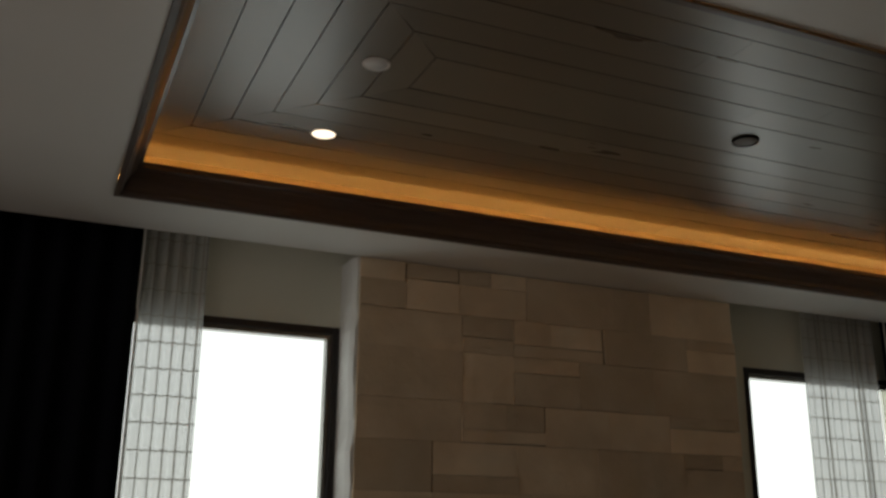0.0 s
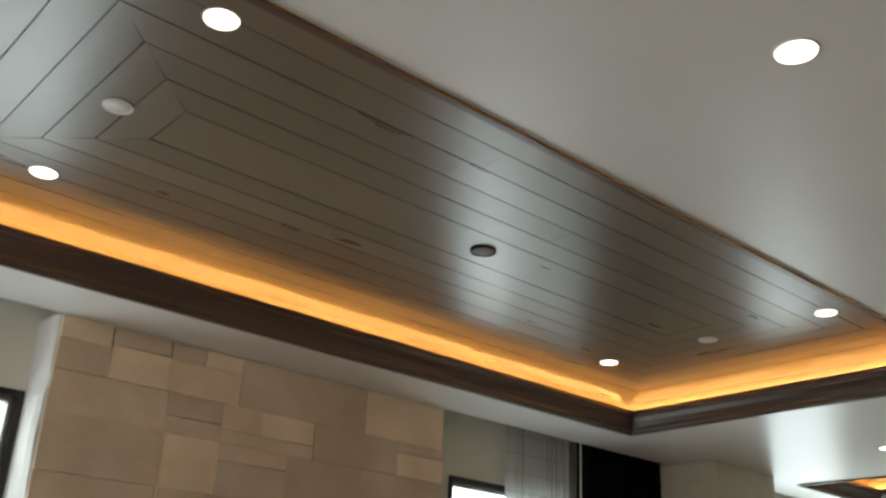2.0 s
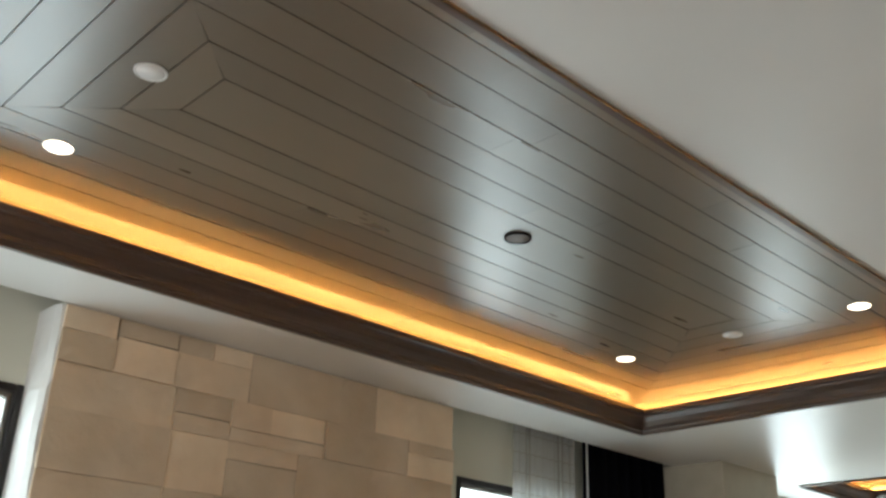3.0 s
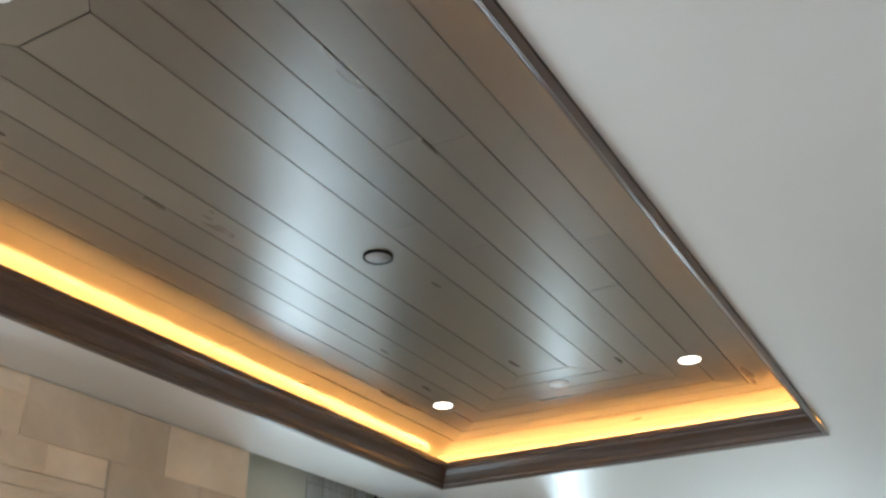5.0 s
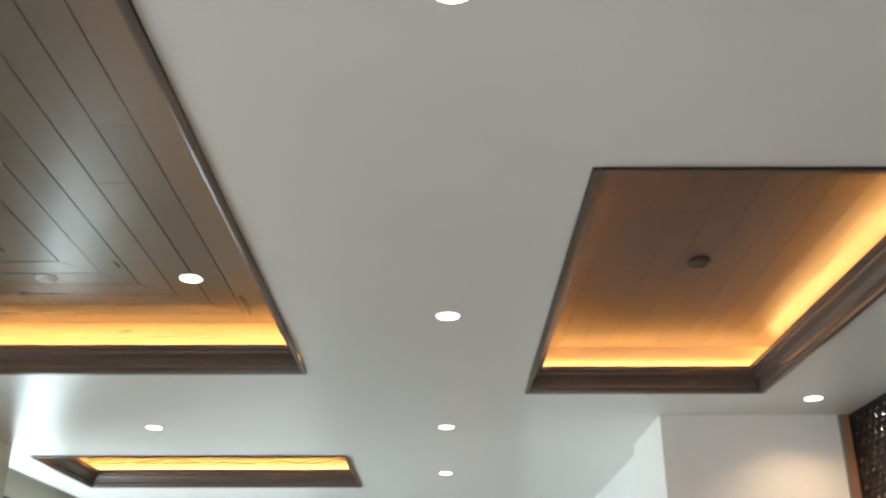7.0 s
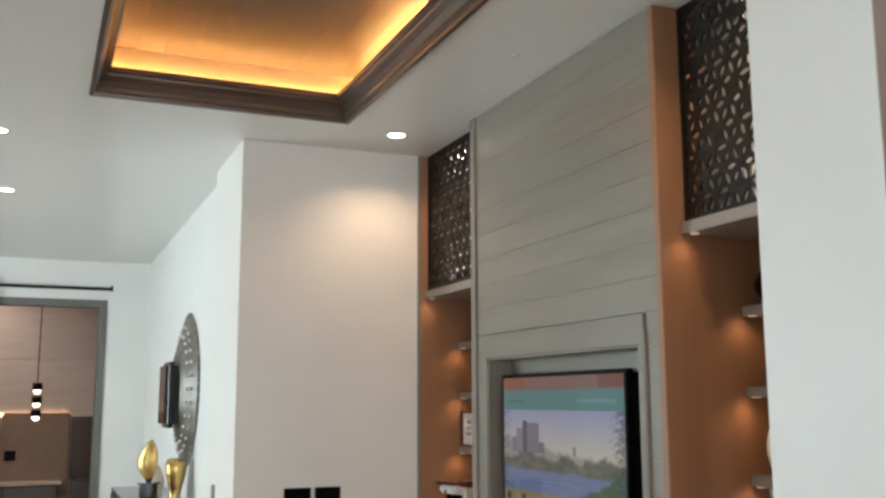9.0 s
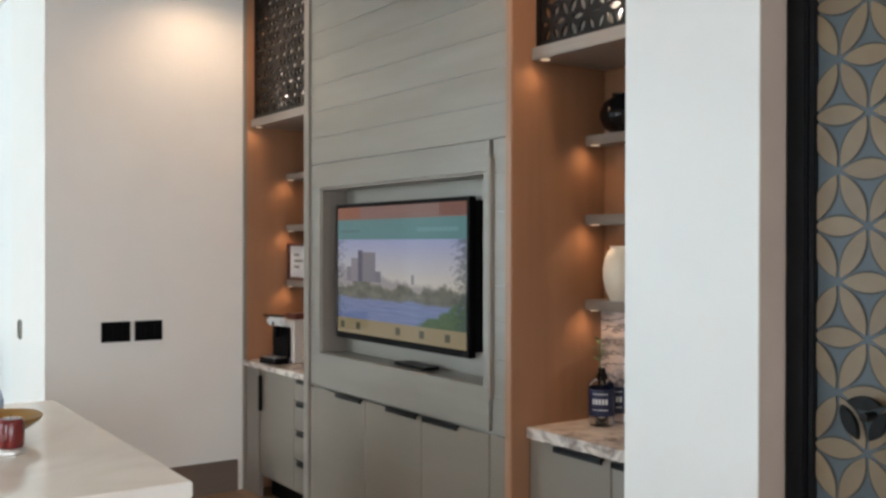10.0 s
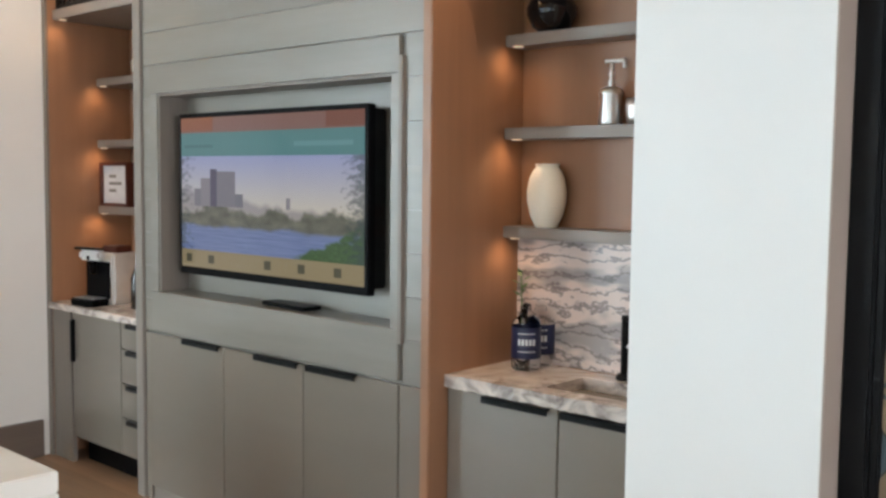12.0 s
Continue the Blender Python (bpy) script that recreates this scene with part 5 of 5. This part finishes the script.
for q in bm.verts:
    a = math.atan2(q.co.y, q.co.x)
    k = 1 + 0.16 * math.sin(6 * a + 9 * q.co.z)
    q.co.x, q.co.y = q.co.x * k, q.co.y * k
part("body", bm, WHITE_PLASTIC, v)


def barn_door():
    d = thing("barn_door", "grey sliding barn door hanging open on a black rail", "door", (FAR - 0.05, 0.76, 0))
    x0, x1, y0, y1, z1 = FAR - 0.075, FAR - 0.035, 0.11, 1.43, 2.60
    wpart("panel", box(x0 + 0.01, x1 - 0.01, y0 + 0.01, y1 - 0.01, 0.03, z1 - 0.01), GREY_DOOR, d)
    for b in ((y0, y0 + 0.12, 0.02, z1), (y1 - 0.12, y1, 0.02, z1), (y0 + 0.12, y1 - 0.12, z1 - 0.14, z1), (y0 + 0.12, y1 - 0.12, 0.02, 0.22), (y0 + 0.12, y1 - 0.12, 1.0, 1.12)):
        wpart("rail_board", box(x0, x1, b[0] + 0.0005, b[1] - 0.0005, b[2], b[3], 0.004), GREY_DOOR, d)
    for y in (1.30, 0.19):
        h = wpart("hanger", box(x0 - 0.008, x0 - 0.001, y - 0.03, y + 0.03, 2.44, 2.72, 0.003), BLACK_METAL, d, "black strap hanger")
        bm = lathe([(0, -0.012), (0.045, -0.012), (0.050, -0.008), (0.044, 0), (0.050, 0.008), (0.045, 0.012), (0, 0.012)], 24)
        bmesh.ops.transform(bm, verts=bm.verts[:], matrix=pose(x0 + 0.006, y, 2.752, 0, 90, 0))
        wpart("wheel", bm, BLACK_METAL, h)
    r = thing("door_rail", "long black metal rail above the doorway", "door rail", (FAR - 0.06, 0.3, 2.70))
    wpart("bar", box(FAR - 0.066, FAR - 0.056, -1.03, 1.75, 2.68, 2.715, 0.003), BLACK_METAL, r)
    for y in (-0.95, -0.2, 0.55, 1.2, 1.68):
        wpart("standoff", tube((FAR - 0.056, y, 2.698), (FAR, y, 2.698), 0.010), BLACK_METAL, r)
    for y in (-1.02, 1.74):
        wpart("stop", box(FAR - 0.075, FAR - 0.05, y - 0.012, y + 0.012, 2.675, 2.735, 0.003), BLACK_METAL, r)
    f = thing("door_1", "grey wooden door frame of the bedroom doorway", "door frame", (FAR, -0.2, 0), kind="structure")
    for b in ((-0.985, -0.905, 0, 2.58), (0.575, 0.655, 0, 2.58), (-0.905, 0.575, 2.50, 2.58)):
        wpart("casing", box(FAR - 0.018, FAR + 0.17, b[0], b[1], b[2], b[3], 0.004), GREY_DOOR, f)


def bedroom():
    x = FAR + 2.0
    p = thing("panelled_wall", "pale washed oak panelling behind the bed", "wall panelling", (x, 0, 0), kind="structure")
    for k in range(9):
        for j in range(3):
            y = -2.2 + k * 0.6
            wpart("panel", box(x, x + 0.03, y + 0.001, y + 0.599, j * 1.0 + 0.001, j * 1.0 + 0.998, 0.002, 1), PALE_PANEL, p)
    h = thing("headboard", "upholstered brown headboard with a lit top edge", "headboard", (x - 0.06, 0.6, 0))
    leather = mat("tan_leather", (0.30, 0.20, 0.14), 0.5, scale=12, bump=0.15)
    for k in range(3):
        wpart("cushion", box(x - 0.11, x - 0.02, -0.74 + k * 0.8, 0.05 + k * 0.8, 0.35, 1.35, 0.02), leather, h)
    strip = wpart("light_strip", box(x - 0.018, x - 0.010, -0.7, 1.6, 1.30, 1.34), glow("headboard_glow", (1.0, 0.66, 0.40), 9), h, "warm light strip")
    n = thing("nightstand", "dark brown nightstand beside the bed", "nightstand", (x - 0.3, -1.0, 0))
    wpart("body", box(x - 0.5, x - 0.02, -1.35, -0.78, 0.1, 0.55, 0.006), DARK_CABINET, n)
    wpart("drawer", box(x - 0.515, x - 0.5005, -1.33, -0.80, 0.3, 0.53, 0.003), DARK_CABINET, n)
    wpart("back_panel", box(x - 0.018, x - 0.002, -1.40, -0.76, 0.55, 1.30), mat("dark_walnut_panel", (0.075, 0.035, 0.022), 0.4, stretch=(9, 9, 0.6)), n)
    for a in (-1.33, -0.82):
        wpart("leg", box(x - 0.45, x - 0.41, a, a + 0.04, 0, 0.0995), BLACK_METAL, n)
    b = thing("bedside_ledge", "pale topped bedside cabinet below the headboard", "bedside cabinet", (x - 0.25, -0.25, 0))
    wpart("top", box(x - 0.42, x - 0.112, -0.66, 0.60, 0.500, 0.535, 0.004), PALE_PANEL, b, "pale wooden top")
    wpart("body", box(x - 0.40, x - 0.115, -0.62, 0.58, 0.06, 0.4995, 0.004), BLACK_PLASTIC, b)
    for k in range(2):
        wpart("drawer", box(x - 0.415, x - 0.4005, -0.61 + k * 0.6, -0.02 + k * 0.59, 0.08, 0.485, 0.003), DARK_CABINET, b)
    wpart("plinth", box(x - 0.38, x - 0.13, -0.60, 0.56, 0, 0.0595), BLACK_PLASTIC, b)
    o = thing("headboard_socket", "black double socket plate on the headboard", "socket", (x - 0.112, -0.07, 0.84))
    wpart("plate", box(x - 0.122, x - 0.1105, -0.135, -0.005, 0.78, 0.90, 0.003), BLACK_PLASTIC, o)
    for y in (-0.105, -0.037):
        wpart("insert", box(x - 0.125, x - 0.1225, y - 0.024, y + 0.024, 0.805, 0.875, 0.002), BLACK_METAL, o)
    pd = thing("pendant_lamp", "bedside pendant with three stacked glowing globes", "pendant lamp", (12.6, -0.33, H))
    part("canopy", lathe([(0, 0), (0.05, 0), (0.05, -0.02), (0, -0.025)], 20), BLACK_METAL, pd)
    part("cord", tube((0, 0, -0.02), (0, 0, -1.30), 0.006), BLACK_METAL, pd)
    for k in range(3):
        s = part("cup", lathe([(0.0, -1.30 - 0.15 * k), (0.055, -1.30 - 0.15 * k), (0.055, -1.385 - 0.15 * k), (0.050, -1.385 - 0.15 * k), (0.05, -1.31 - 0.15 * k)], 20), BLACK_METAL, pd)
        g = part("globe", lathe([(0.0, 0.042), (0.03, 0.03), (0.042, 0), (0.03, -0.03), (0.0, -0.042)], 18), glow("globe_glow", (1.0, 0.80, 0.58), 9), s, "glowing globe", pose(0, 0, -1.385 - 0.15 * k))
    spot("pendant_lamp_light", 12.6, -0.33, 1.28, 6, 150, 0.8, WARM)
    # added fill for the bedroom; no such lamp is seen there
    d = bpy.data.lights.new("bedroom_fill", "AREA")
    d.size, d.energy, d.color = 1.0, 30, (1.0, 0.85, 0.72)
    new("bedroom_fill", d).matrix_world = pose(12.7, 0.6, H - 0.03)


barn_door()
bedroom()


# ---------------------------------------------------------------- patterned panel in the doorway
def patterned_panel():
    y = -2.200
    p = thing("patterned_door", "blue-grey sliding door panel with ochre petal inlay, black frame", "door panel", (1.42, y, 0))
    wpart("board", box(0.76, 2.041, y - 0.03, y - 0.003, 0.0, 2.69), TILE_BLUE, p)
    wpart("frame", box(2.0625, 2.1180, y - 0.034, y + 0.012, 0, 2.69, 0.005), BLACK_METAL, p)
    wpart("frame", box(2.0415, 2.0620, y - 0.034, y + 0.005, 0, 2.69, 0.004), BLACK_METAL, p)
    wpart("frame", box(0.755, 0.82, y - 0.034, y + 0.012, 0, 2.69, 0.008), BLACK_METAL, p)
    a, row = 0.1445, 0.1252
    length, width = a * 0.86, a * 0.152

    def petal(w, lift):
        bm = bmesh.new()
        n = 7
        up, dn = [], []
        for i in range(n + 1):
            t = i / n
            s = math.sin(math.pi * t) ** 0.75 * w
            up.append((length * (t - 0.5), s))
            dn.append((length * (t - 0.5), -s))
        loop = up[1:-1] + [up[-1]] + list(reversed(dn[1:-1])) + [up[0]]
        top = [bm.verts.new((u, lift, v)) for u, v in loop]
        bot = [bm.verts.new((u, 0, v)) for u, v in loop]
        bm.faces.new(top)
        for i in range(len(loop)):
            bm.faces.new((top[i], bot[i], bot[(i + 1) % len(loop)], top[(i + 1) % len(loop)]))
        return bm

    tan = mesh_of("petal", petal(width, 0.003), TILE_TAN)
    edge = mesh_of("petal_edge", petal(width * 1.22, 0.0015), GROUT)
    base = Vector(p.location)
    for k in range(-10, 8):
        for j in range(-1, 4):
            nx, nz = 1.987 - (a / 2 if k % 2 else 0) - j * a, 1.595 + k * row
            for ang in (0, 60, 120):
                cx = nx + a / 2 * math.cos(radians(ang))
                cz = nz + a / 2 * math.sin(radians(ang))
                if not (1.45 < cx < 2.038):
                    continue
                for me, name in ((edge, "petal_edge"), (tan, "petal")):
                    ob = new(name, me)
                    ob.parent = p
                    ob.matrix_local = pose(cx - base.x, -0.003, cz - base.z, 0, -ang, 0)
    h = wpart("door_pull", tube((1.90, y, 1.055), (1.90, y + 0.040, 1.055), 0.010), BLACK_METAL, p, "black leaf shaped door pull")
    for ang, cx, cz in ((0, 1.90, 1.085), (60, 1.934, 1.040), (120, 1.866, 1.040)):
        bm = petal(0.024, 0.012)
        bmesh.ops.transform(bm, verts=bm.verts[:], matrix=Matrix.Translation((cx, y + 0.030, cz)) @ pose(0, 0, 0, 0, -ang, 0) @ Matrix.Diagonal((0.64, 1, 0.64, 1)))
        wpart("pull_leaf", bm, BLACK_METAL, h)


patterned_panel()
